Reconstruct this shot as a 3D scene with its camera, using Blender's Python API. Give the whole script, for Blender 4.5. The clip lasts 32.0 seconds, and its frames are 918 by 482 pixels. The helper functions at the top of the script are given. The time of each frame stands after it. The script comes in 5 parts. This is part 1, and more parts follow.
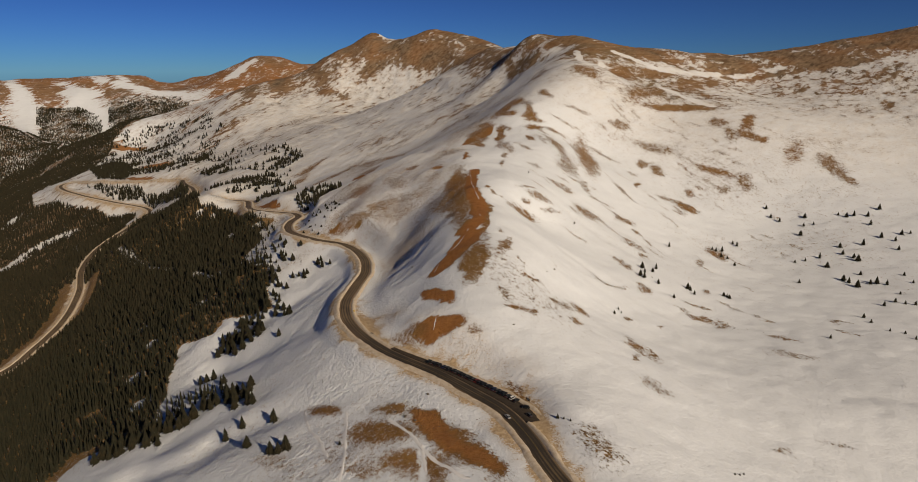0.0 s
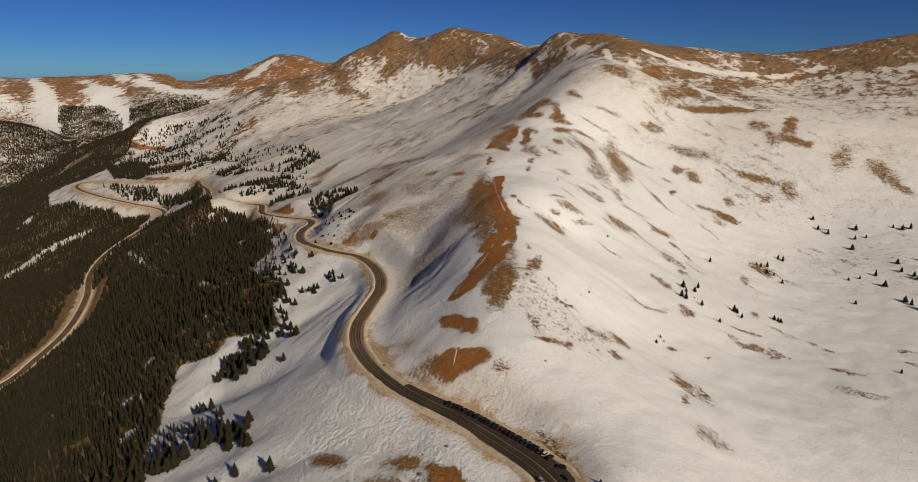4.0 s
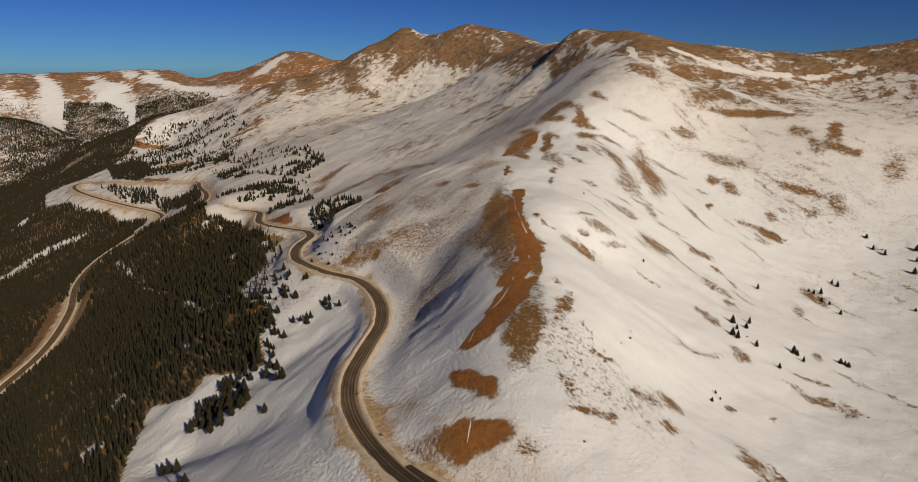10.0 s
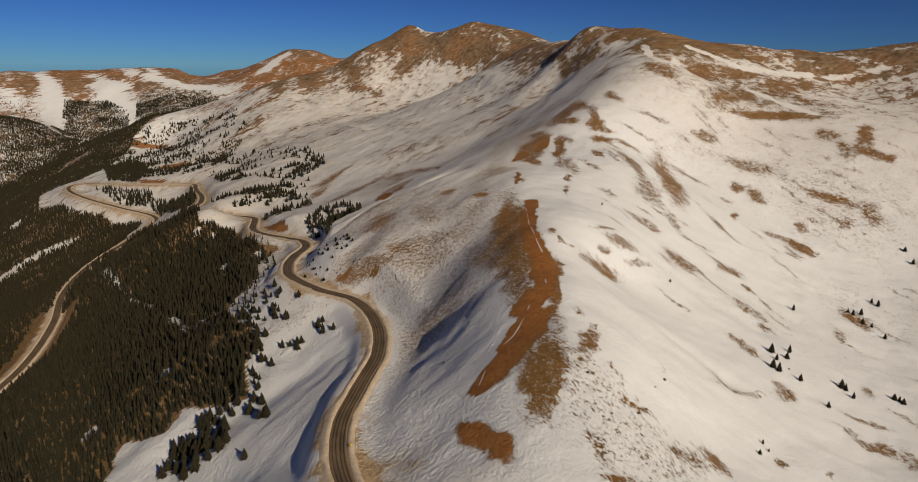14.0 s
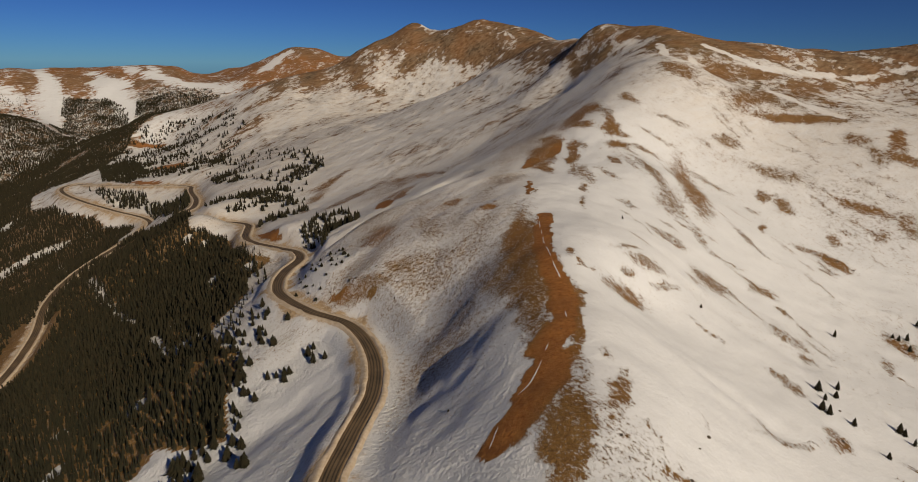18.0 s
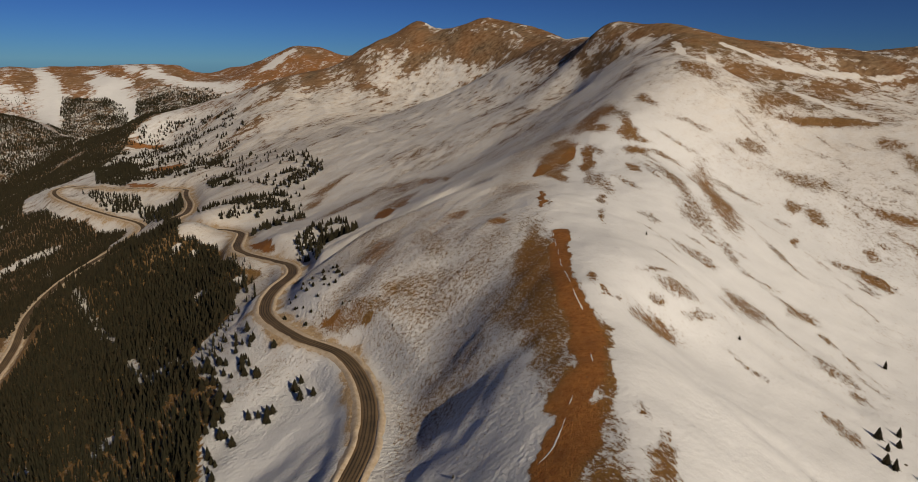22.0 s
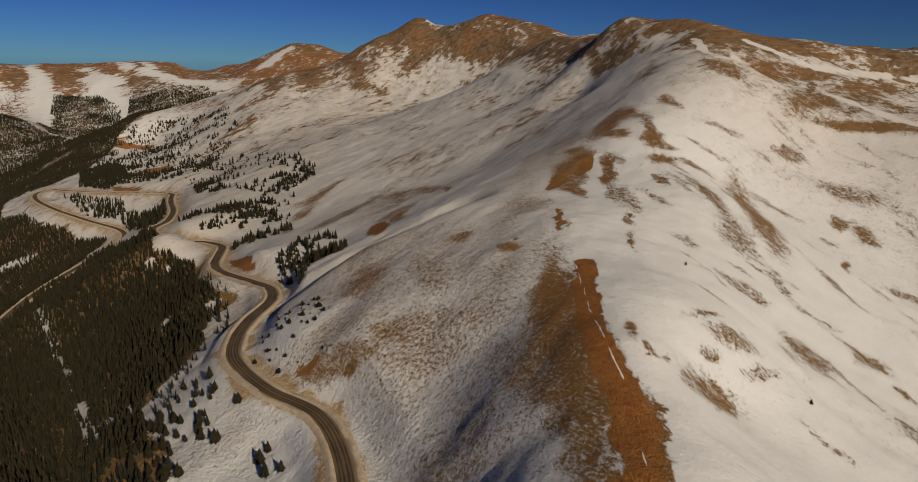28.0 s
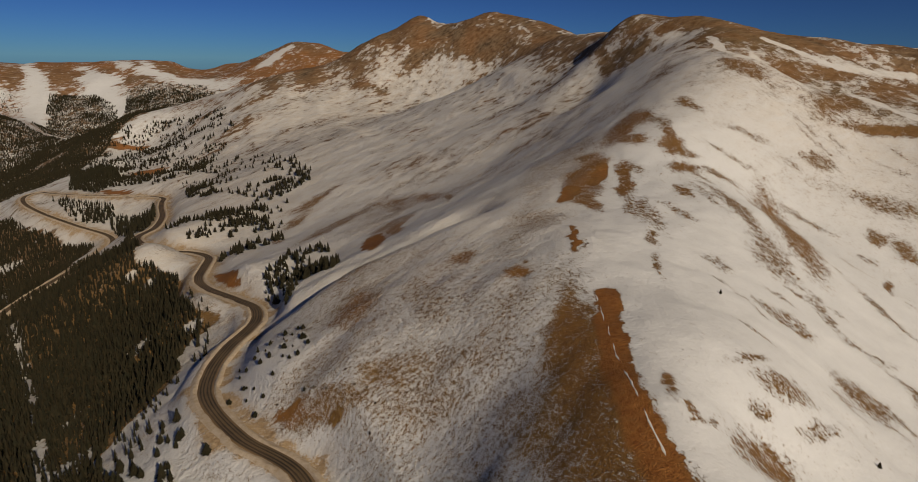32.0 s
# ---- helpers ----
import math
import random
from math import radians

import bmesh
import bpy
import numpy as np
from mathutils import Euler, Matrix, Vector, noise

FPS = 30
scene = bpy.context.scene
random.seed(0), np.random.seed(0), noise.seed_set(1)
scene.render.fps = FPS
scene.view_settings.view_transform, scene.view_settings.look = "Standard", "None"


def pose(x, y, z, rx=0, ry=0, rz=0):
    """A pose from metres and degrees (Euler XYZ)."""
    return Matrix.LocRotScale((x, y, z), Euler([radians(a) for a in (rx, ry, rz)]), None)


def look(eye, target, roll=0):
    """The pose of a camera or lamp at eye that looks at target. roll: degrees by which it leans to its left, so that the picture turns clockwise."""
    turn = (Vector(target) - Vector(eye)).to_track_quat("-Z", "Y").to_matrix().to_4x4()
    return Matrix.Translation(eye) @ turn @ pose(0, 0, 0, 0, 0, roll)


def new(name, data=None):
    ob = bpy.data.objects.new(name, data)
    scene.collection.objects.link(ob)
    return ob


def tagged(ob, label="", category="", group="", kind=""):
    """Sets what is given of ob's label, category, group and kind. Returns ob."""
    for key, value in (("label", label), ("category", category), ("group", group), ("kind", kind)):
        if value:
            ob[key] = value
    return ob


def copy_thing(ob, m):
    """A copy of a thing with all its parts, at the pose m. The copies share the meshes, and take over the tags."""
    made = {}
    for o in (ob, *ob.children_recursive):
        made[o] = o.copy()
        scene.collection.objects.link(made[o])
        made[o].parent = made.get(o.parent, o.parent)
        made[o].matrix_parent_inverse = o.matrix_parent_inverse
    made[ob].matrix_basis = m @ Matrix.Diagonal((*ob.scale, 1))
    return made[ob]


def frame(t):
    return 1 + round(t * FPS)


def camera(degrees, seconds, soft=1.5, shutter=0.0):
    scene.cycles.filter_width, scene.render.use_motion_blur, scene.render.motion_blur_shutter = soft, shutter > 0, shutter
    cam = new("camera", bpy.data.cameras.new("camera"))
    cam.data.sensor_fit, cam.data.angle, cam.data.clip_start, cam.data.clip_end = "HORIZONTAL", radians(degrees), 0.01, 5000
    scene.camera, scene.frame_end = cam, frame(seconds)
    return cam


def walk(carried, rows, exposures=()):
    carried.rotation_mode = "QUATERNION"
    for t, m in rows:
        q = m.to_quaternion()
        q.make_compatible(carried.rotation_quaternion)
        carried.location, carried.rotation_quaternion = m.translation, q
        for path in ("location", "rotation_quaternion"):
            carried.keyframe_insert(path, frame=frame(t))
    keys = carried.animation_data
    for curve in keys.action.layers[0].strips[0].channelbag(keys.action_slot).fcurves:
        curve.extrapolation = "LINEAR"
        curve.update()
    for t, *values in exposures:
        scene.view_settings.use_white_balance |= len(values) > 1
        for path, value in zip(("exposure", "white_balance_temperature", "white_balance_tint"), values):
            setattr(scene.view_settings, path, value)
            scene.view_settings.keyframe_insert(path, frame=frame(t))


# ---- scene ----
cam = camera(68.09, 32.0, soft=0.5)
PATH = [
    (0.0, look((-0.00, 0.00, 180.00), (-0.00, 970.30, -61.92), -0.001)),
    (1.0, look((-0.48, 14.57, 180.15), (-11.38, 984.71, -62.16), -0.014)),
    (2.0, look((-1.20, 28.99, 180.19), (-20.89, 998.92, -62.39), 0.031)),
    (3.0, look((-2.08, 43.28, 180.12), (-27.73, 1013.02, -62.69), 0.110)),
    (4.0, look((-2.83, 57.57, 180.06), (-32.33, 1027.09, -63.16), 0.147)),
    (5.0, look((-3.62, 71.84, 180.09), (-36.05, 1041.16, -63.55), 0.181)),
    (6.0, look((-4.62, 86.07, 180.27), (-40.09, 1055.21, -63.65), 0.263)),
    (7.0, look((-5.65, 100.37, 180.51), (-44.09, 1069.32, -63.76), 0.352)),
    (8.0, look((-6.51, 114.81, 180.70), (-47.49, 1083.51, -64.13), 0.403)),
    (9.0, look((-7.38, 129.21, 180.81), (-50.50, 1097.66, -64.63), 0.439)),
    (10.0, look((-8.46, 143.37, 180.85), (-53.45, 1111.62, -65.07), 0.490)),
    (11.0, look((-9.71, 157.46, 180.87), (-56.40, 1125.50, -65.55), 0.539)),
    (12.0, look((-11.02, 171.63, 180.92), (-59.32, 1139.42, -66.18), 0.570)),
    (13.0, look((-12.22, 185.90, 180.98), (-62.07, 1153.47, -66.68), 0.592)),
    (14.0, look((-13.23, 200.21, 181.05), (-64.61, 1167.64, -66.86), 0.620)),
    (15.0, look((-14.32, 214.42, 181.17), (-67.20, 1181.68, -67.05), 0.654)),
    (16.0, look((-15.73, 228.43, 181.38), (-70.05, 1195.42, -67.59), 0.693)),
    (17.0, look((-17.16, 242.36, 181.58), (-72.74, 1209.09, -68.11), 0.744)),
    (18.0, look((-18.34, 256.36, 181.69), (-74.92, 1222.97, -68.22), 0.810)),
    (19.0, look((-19.44, 270.38, 181.78), (-77.02, 1236.90, -68.26), 0.864)),
    (20.0, look((-20.69, 284.35, 181.90), (-79.57, 1250.68, -68.57), 0.886)),
    (21.0, look((-21.99, 298.29, 181.86), (-82.54, 1264.42, -69.01), 0.889)),
    (22.0, look((-23.23, 312.25, 181.47), (-85.67, 1278.26, -69.36), 0.893)),
    (23.0, look((-24.45, 326.23, 180.98), (-88.24, 1292.18, -69.76), 0.898)),
    (24.0, look((-25.73, 340.21, 180.65), (-89.66, 1306.08, -70.39), 0.902)),
    (25.0, look((-27.01, 354.15, 180.48), (-90.39, 1319.89, -71.17), 0.920)),
    (26.0, look((-28.19, 367.97, 180.38), (-91.09, 1333.57, -71.94), 0.964)),
    (27.0, look((-29.30, 381.66, 180.33), (-92.21, 1347.14, -72.44), 1.020)),
    (28.0, look((-30.33, 395.24, 180.30), (-94.01, 1360.65, -72.55), 1.067)),
    (29.0, look((-31.29, 408.79, 180.42), (-96.01, 1374.03, -72.79), 1.083)),
    (30.0, look((-32.19, 422.34, 180.70), (-97.75, 1387.26, -73.55), 1.064)),
    (31.0, look((-33.22, 435.71, 180.80), (-99.36, 1400.46, -73.93), 1.066)),
    (32.0, look((-34.42, 448.88, 180.63), (-101.00, 1413.71, -73.66), 1.107)),
]
walk(cam, PATH, exposures=((0.0, 0.0, 6900, 10), (6.0, 0.07, 6900, 10), (13.0, 0.0, 6920, 10), (19.0, -0.14, 6970, 10), (25.0, -0.25, 7030, 10), (32.0, -0.38, 7100, 10)))

# ---------------------------------------------------------------- light
SUN_HIGH, SUN_TURN = 27.4, 143.5     # degrees above the horizon; clockwise from +y
sky_world = bpy.data.worlds.new("sky")
scene.world = sky_world
sky_world.use_nodes = True
heaven = sky_world.node_tree
sky = heaven.nodes.new("ShaderNodeTexSky")
sky.sky_type, sky.sun_disc = "NISHITA", False
sky.sun_elevation, sky.sun_rotation = radians(SUN_HIGH), radians(SUN_TURN)
sky.altitude, sky.air_density, sky.dust_density, sky.ozone_density = 3600, 1.0, 0.3, 3.0
# thin mountain air: the sky deepens towards the zenith
deep = heaven.nodes.new("ShaderNodeMix")
deep.data_type, deep.blend_type = "RGBA", "MULTIPLY"
deep.inputs[0].default_value = 1.0
deep.inputs[7].default_value = (0.0345, 0.0545, 0.079, 1)
heaven.links.new(sky.outputs[0], deep.inputs[6])
darker = heaven.nodes.new("ShaderNodeMix")
darker.data_type, darker.blend_type = "RGBA", "MULTIPLY"
darker.inputs[0].default_value = 0.7
heaven.links.new(deep.outputs[2], darker.inputs[6])
heaven.links.new(deep.outputs[2], darker.inputs[7])
heaven.links.new(darker.outputs[2], heaven.nodes["Background"].inputs[0])
heaven.nodes["Background"].inputs[1].default_value = 0.65
sun = new("sun", bpy.data.lights.new("sun", "SUN"))
sun.data.energy, sun.data.angle, sun.data.color = 3.7, radians(0.6), (1.0, 0.865, 0.69)
a, e = radians(SUN_TURN), radians(SUN_HIGH)
sun.matrix_world = look((900 * math.sin(a) * math.cos(e), 900 * math.cos(a) * math.cos(e), 900 * math.sin(e)), (0, 0, 0))

# ---------------------------------------------------------------- lie of the land
# Crests, hollows and shelves of the pass, each as (x, y, height) in metres; the summit car park is at height 0.
SPUR_CREST = [(60, 225, -6), (52, 330, 6), (6, 430, 22), (14, 470, 33), (24, 513, 45), (24, 594, 55), (31, 675, 66), (18, 787, 71),
              (9, 850, 77), (30, 925, 80), (56, 999, 90), (112, 1085, 126), (170, 1195, 160), (238, 1314, 196), (256, 1449, 220),
              (261, 1638, 260)]
SPUR_LEFT_FLANK = [(-22, 805, 68), (-58, 860, 60), (-90, 960, 60), (-112, 738, 20), (-168, 768, 7), (-200, 948, 7), (-30, 700, 44), (-66, 640, 11), (-50, 560, 12), (-48, 480, 8),
                   (-90, 740, 28), (-132, 790, 28), (-150, 845, 26), (-139, 892, 40), (-161, 881, 27), (-184, 884, 13), (-122, 920, 47), (-135, 972, 36), (-60, 1050, 63), (40, 1180, 104), (110, 1330, 150), (165, 1550, 196)]
SPUR_RIGHT_FLANK = [(72, 680, 36), (135, 760, 26), (193, 796, 8), (99, 500, 1), (130, 459, -13), (193, 634, -18), (220, 571, -34),
                    (150, 330, -22), (189, 1012, 60), (270, 1017, 42), (140, 890, 58), (158, 973, 77), (190, 940, 52), (90, 585, 22), (80, 725, 56)]
EAST_BOWL = [(300, 395, -36), (310, 531, -36), (333, 774, -38), (459, 787, -32), (432, 900, -18), (324, 945, 4), (477, 1125, 88),
             (450, 1246, 121), (301, 1372, 178), (400, 660, -42), (560, 850, -10), (620, 1250, 110), (605, 1553, 160), (600, 500, -40),
             (800, 900, 20), (330, 1180, 104), (230, 200, -50), (1200, 500, -60)]
EAST_CREST = [(330, 1700, 246), (440, 1650, 232), (544, 1640, 218), (666, 1776, 222), (886, 1760, 243), (1138, 1790, 287),
              (1500, 1850, 330), (2300, 2000, 360), (600, 2300, 80), (1300, 2500, 120)]
NORTH_CREST = [(162, 1710, 260), (215, 1690, 261), (112, 2000, 244), (122, 2350, 254), (150, 2660, 272), (30, 2735, 314), (-97, 2735, 339),
               (-215, 2800, 302), (-283, 2865, 300), (-338, 2870, 330), (-420, 2810, 290), (-510, 2733, 238), (-750, 2594, 130), (-948, 2582, 60), (-1215, 2578, 0)]
NORTH_BACK = [(-560, 2860, 180), (-330, 3040, 220), (-100, 3000, 220), (60, 2950, 225), (260, 2700, 200), (330, 2100, 170)]
WEST_FACE = [(-199, 1674, 60), (-114, 1590, 75), (-90, 1426, 66), (-420, 1836, 22), (-725, 2267, 27), (-303, 2518, 134), (-101, 2384, 121), (-595, 2566, 117),
             (-20, 1690, 118), (-57, 1335, 60), (94, 1732, 194), (20, 1745, 150), (-274, 1408, 8), (-190, 1180, 9), (-220, 1035, -4), (-286, 1028, -9), (-440, 1172, -30), (-470, 1270, -36), (-420, 1400, -30),
             (-1138, 2425, -81), (-886, 2052, -94), (-747, 1800, -70), (-640, 1900, -40), (-1259, 2389, -73)]
WEST_SLOPE = [(-45, 320, -10), (-103, 342, -25), (-157, 423, -42), (-144, 470, -34), (-225, 522, -72), (-216, 621, -50),
              (-148, 702, -18), (-180, 690, -24), (-279, 778, -50), (-380, 860, -84), (-486, 999, -114), (-310, 930, -46), (-420, 1090, -72),
              (-300, 420, -95), (-200, 250, -70), (-480, 600, -165), (-600, 1280, -112), (-30, 250, -16)]
WEST_VALLEY = [(-927, 1566, -186), (-1165, 1732, -207), (-1010, 1500, -226), (-760, 900, -222), (-1000, 1000, -285), (-750, 500, -265),
               (-1207, 2132, -122), (-1320, 1850, -225), (-1489, 2371, -190), (-1633, 2396, -210), (-1400, 1300, -310), (-900, 100, -330)]
FAR_HILL = [(-1570, 2673, -103), (-1737, 2806, -74), (-1944, 2910, -42), (-2400, 2900, -30), (-1750, 3010, -150), (-1500, 2850, -130),
            (-2100, 2300, -120), (-2600, 2000, -60)]
FAR_RANGE_FOOT = [(-1740, 3265, -62), (-1500, 3350, -20), (-1250, 3300, -30), (-2150, 3130, -60), (-1000, 3300, 30), (-700, 3400, 60)]
FAR_RANGE_CREST = [(-2650, 3420, 84), (-2361, 3593, 128), (-2220, 3680, 112), (-2065, 3772, 124), (-1875, 3870, 150), (-1690, 3960, 128), (-1530, 4019, 104),
                   (-1300, 4090, 214), (-1150, 4144, 270), (-960, 4190, 232), (-600, 4260, 205), (0, 4400, 120), (900, 4400, 100),
                   (-2900, 4500, 0), (-1500, 5200, 0), (500, 5400, 0), (2500, 4500, 100), (4500, 2500, 100), (-4500, 2500, 50)]
OUTSKIRTS = [(0, -700, -120), (1200, -600, -160), (-1200, -600, -330), (3000, 200, 0), (-2500, 800, -200), (60, 60, -60), (4800, -1500, 0), (-4800, -1500, -100)]

# The scoop under the west side of the spur's upper crest: from x, y to x, y, with depth and half width.
SCOOPS = [(125, 1625, 62, 1455, 14, 38), (-62, 705, -58, 590, 6, 22), (-70, 985, -205, 892, 13, 24)]
# Hollows that run down to the road: from x, y to x, y, with depth and half width.
HOLLOWS = [(-2, 628, -54, 622, 5, 16), (-80, 500, -205, 532, 9, 20), (-55, 386, -150, 376, 6, 14), (-105, 352, -200, 364, 5, 12), (-95, 1004, -208, 938, 5, 11), (-110, 820, -150, 757, 3, 9),
           (40, 640, 130, 590, 2, 9), (60, 760, 190, 700, 2.5, 12), (-112, 645, -205, 572, 6, 16), (-95, 440, -190, 400, 3, 14)]

# The highway over the pass, from behind the camera over the summit and down through its bends, as (x, y, height).
HIGHWAY = [(215, -110, -34), (158, 20, -20), (110, 120, -9), (78, 200, -4), (47, 273, -1), (35, 312, 0), (24, 339, 0), (5, 364, 0), (-16, 388, 0), (-53, 425, 0), (-80, 472, -1),
           (-91, 516, -1), (-90, 560, -1), (-88, 613, -2), (-98, 665, -2), (-124, 716, -3), (-164, 746, -4), (-198, 785, -5.5),
           (-213, 824, -8), (-219, 865, -10), (-221, 903, -13.5), (-227, 939, -18), (-242, 972, -21), (-273, 1004, -26),
           (-317, 1044, -31), (-340, 1080, -34), (-357, 1132, -38), (-374, 1178, -42), (-406, 1208, -46), (-459, 1226, -50)]
HIGHWAY_LOW = [(-502, 1263, -52), (-528, 1305, -55), (-548, 1385, -63), (-590, 1488, -71), (-645, 1590, -79), (-680, 1660, -84),
               (-700, 1705, -87), (-735, 1735, -90), (-800, 1755, -95), (-930, 1800, -106), (-1030, 1850, -115), (-1085, 1885, -121),
               (-1095, 1850, -125), (-1050, 1790, -127), (-960, 1720, -130), (-846, 1648, -133), (-741, 1585, -136),
               (-705, 1500, -139), (-700, 1400, -142), (-685, 1250, -146), (-649, 1124, -150), (-605, 1030, -160),
               (-574, 930, -170), (-566, 845, -178), (-572, 775, -185), (-640, 680, -196)]


def spread(points, step):
    """A smooth line through the points, one point about every step metres."""
    p = np.array(points, float)
    q = np.vstack([2 * p[0] - p[1], p, 2 * p[-1] - p[-2]])
    out = []
    for i in range(1, len(q) - 2):
        n = max(2, int(np.linalg.norm(q[i + 1] - q[i]) / step))
        s = np.linspace(0, 1, n, endpoint=False)[:, None]
        a, b, c, d = q[i - 1], q[i], q[i + 1], q[i + 2]
        out.append(0.5 * (2 * b + (c - a) * s + (2 * a - 5 * b + 4 * c - d) * s ** 2 + (3 * b - a - 3 * c + d) * s ** 3))
    return np.vstack(out + [p[-1:]])


ROAD_LINE = spread(HIGHWAY + HIGHWAY_LOW, 5.0)


def plate(r2):
    return r2 * np.log(r2 + 1e-9)


ANCHORS = np.array(SPUR_CREST + SPUR_LEFT_FLANK + SPUR_RIGHT_FLANK + EAST_BOWL + EAST_CREST + NORTH_CREST + NORTH_BACK + WEST_FACE + WEST_SLOPE
                   + WEST_VALLEY + FAR_HILL + FAR_RANGE_FOOT + FAR_RANGE_CREST + OUTSKIRTS + HIGHWAY[::2] + HIGHWAY_LOW[::2], float)
AXY = ANCHORS[:, :2] / 1000


def bend_sheet():
    n = len(AXY)
    d2 = ((AXY[:, None] - AXY[None]) ** 2).sum(-1)
    a = np.zeros((n + 3, n + 3))
    a[:n, :n] = plate(d2) + np.eye(n) * 3e-5
    a[:n, n], a[:n, n + 1:], a[n, :n], a[n + 1:, :n] = 1, AXY, 1, AXY.T
    return np.linalg.solve(a, np.concatenate([ANCHORS[:, 2], np.zeros(3)]))


SHEET = bend_sheet()


def hashed(ix, iy, seed):
    h = (ix.astype(np.int64) * 374761393 + iy.astype(np.int64) * 668265263 + seed * 1274126177) & 0xFFFFFFFF
    h = ((h ^ (h >> 13)) * 1103515245) & 0xFFFFFFFF
    return ((h ^ (h >> 16)) & 0xFFFF) / 65535.0


def lumps(x, y, size, seed):
    """Smooth noise from -1 to 1 with lumps of that many metres."""
    u, v = x / size, y / size
    i, j = np.floor(u), np.floor(v)
    f, g = u - i, v - j
    f, g = f * f * f * (f * (f * 6 - 15) + 10), g * g * g * (g * (g * 6 - 15) + 10)
    a, b = hashed(i, j, seed), hashed(i + 1, j, seed)
    c, d = hashed(i, j + 1, seed), hashed(i + 1, j + 1, seed)
    return 2 * ((a + (b - a) * f) * (1 - g) + (c + (d - c) * f) * g) - 1


def rough(x, y, size, seed, octaves=4, fall=0.5):
    total, weight = 0, 1.0
    for k in range(octaves):
        total = total + weight * lumps(x + 17.3 * k, y - 9.1 * k, size / 2 ** k, seed + k)
        weight *= fall
    return total


def smooth(a, b, v):
    s = np.clip((v - a) / (b - a), 0, 1)
    return s * s * (3 - 2 * s)


def bare_height(x, y):
    """Height of the land before the road was cut in."""
    z = np.empty(len(x))
    for k in range(0, len(x), 20000):
        px, py = x[k:k + 20000] / 1000, y[k:k + 20000] / 1000
        d2 = (px[:, None] - AXY[:, 0]) ** 2 + (py[:, None] - AXY[:, 1]) ** 2
        z[k:k + 20000] = plate(d2) @ SHEET[:-3] + SHEET[-3] + SHEET[-2] * px + SHEET[-1] * py
    away = np.hypot(x, y)
    far = smooth(900, 2600, away)
    z += (0.7 + 3.0 * far) * rough(x, y, 70, 3) + 0.4 * rough(x, y, 14, 11, 3)
    # runnels down the fall line: to the left and back on the west side of the spur, to the right on the east side
    west = smooth(20, -50, x - np.interp(y, [300, 800, 1000, 1300, 1640], [10, 10, 40, 200, 240]))
    z += west * smooth(460, 560, y) * (0.9 - 0.6 * smooth(850, 1150, y)) * rough(x * 0.86 - y * 0.5 + 6 * lumps(x, y, 50, 16), (x * 0.5 + y * 0.86) * 0.28, 24, 15, 4)
    z += (1 - west) * 0.5 * rough(y * 0.9 + x * 0.42 + 7 * lumps(x, y, 60, 18), (x * 0.9 - y * 0.42) * 0.3, 28, 17, 4) * (1 + 0.8 * far)
    below = smooth(10, 80, np.interp(x, [-1250, -750, -338, -97, 158, 300, 900], [0, 130, 320, 335, 285, 265, 260]) - z) * smooth(1500, 1900, y)
    z += below * 7 * (0.45 - np.abs(rough(x + 0.4 * y, 0.25 * y, 150, 21, 3)))
    range_far = smooth(2900, 3300, away) * (x < -500)
    z += range_far * 26 * (0.3 - np.abs(rough(x * 0.92 + y * 0.38, 0.2 * y, 330, 31, 3)))
    for ax, ay, bx, by, depth, wide in HOLLOWS:
        s = np.clip(((x - ax) * (bx - ax) + (y - ay) * (by - ay)) / ((bx - ax) ** 2 + (by - ay) ** 2), 0, 1)
        d = np.hypot(x - ax - s * (bx - ax), y - ay - s * (by - ay))
        z -= depth * s * np.exp(-(d / wide) ** 2)
    for ax, ay, bx, by, depth, wide in SCOOPS:
        s = np.clip(((x - ax) * (bx - ax) + (y - ay) * (by - ay)) / ((bx - ax) ** 2 + (by - ay) ** 2), 0, 1)
        z -= depth * np.exp(-(np.hypot(x - ax - s * (bx - ax), y - ay - s * (by - ay)) / wide) ** 2)
    return z


def road_near(x, y):
    """Distance to the road's middle line, the road's height there, and the side (positive: right of a car going down)."""
    best, where = np.full(len(x), 1e9), np.zeros(len(x), int)
    line = ROAD_LINE[:, :2]
    for k in range(0, len(x), 20000):
        d2 = (x[k:k + 20000, None] - line[:, 0]) ** 2 + (y[k:k + 20000, None] - line[:, 1]) ** 2
        where[k:k + 20000] = d2.argmin(1)
        best[k:k + 20000] = d2.min(1)
    return np.sqrt(best), ROAD_LINE[where, 2], where


def ground(x, y):
    """Height of the finished ground."""
    x, y = np.asarray(x, float), np.asarray(y, float)
    z = bare_height(x, y)
    near = (x > -1250) & (x < 300) & (y > -150) & (y < 2000)
    d, rz, where = road_near(x[near], y[near])
    way = np.gradient(ROAD_LINE[:, :2], axis=0)[where]
    uphill = (x[near] - ROAD_LINE[where, 0]) * way[:, 1] - (y[near] - ROAD_LINE[where, 1]) * way[:, 0] > 0
    half = 7.0 + 9.0 * np.exp(-((where - PARK_AT) / 7.0) ** 2) + 6.0 * uphill * np.exp(-((y[near] - 610) / 110) ** 2)
    cut = smooth(half, half + 16 + 8 * uphill, d)
    z[near] = (rz - 0.35) * (1 - cut) + z[near] * cut
    return z


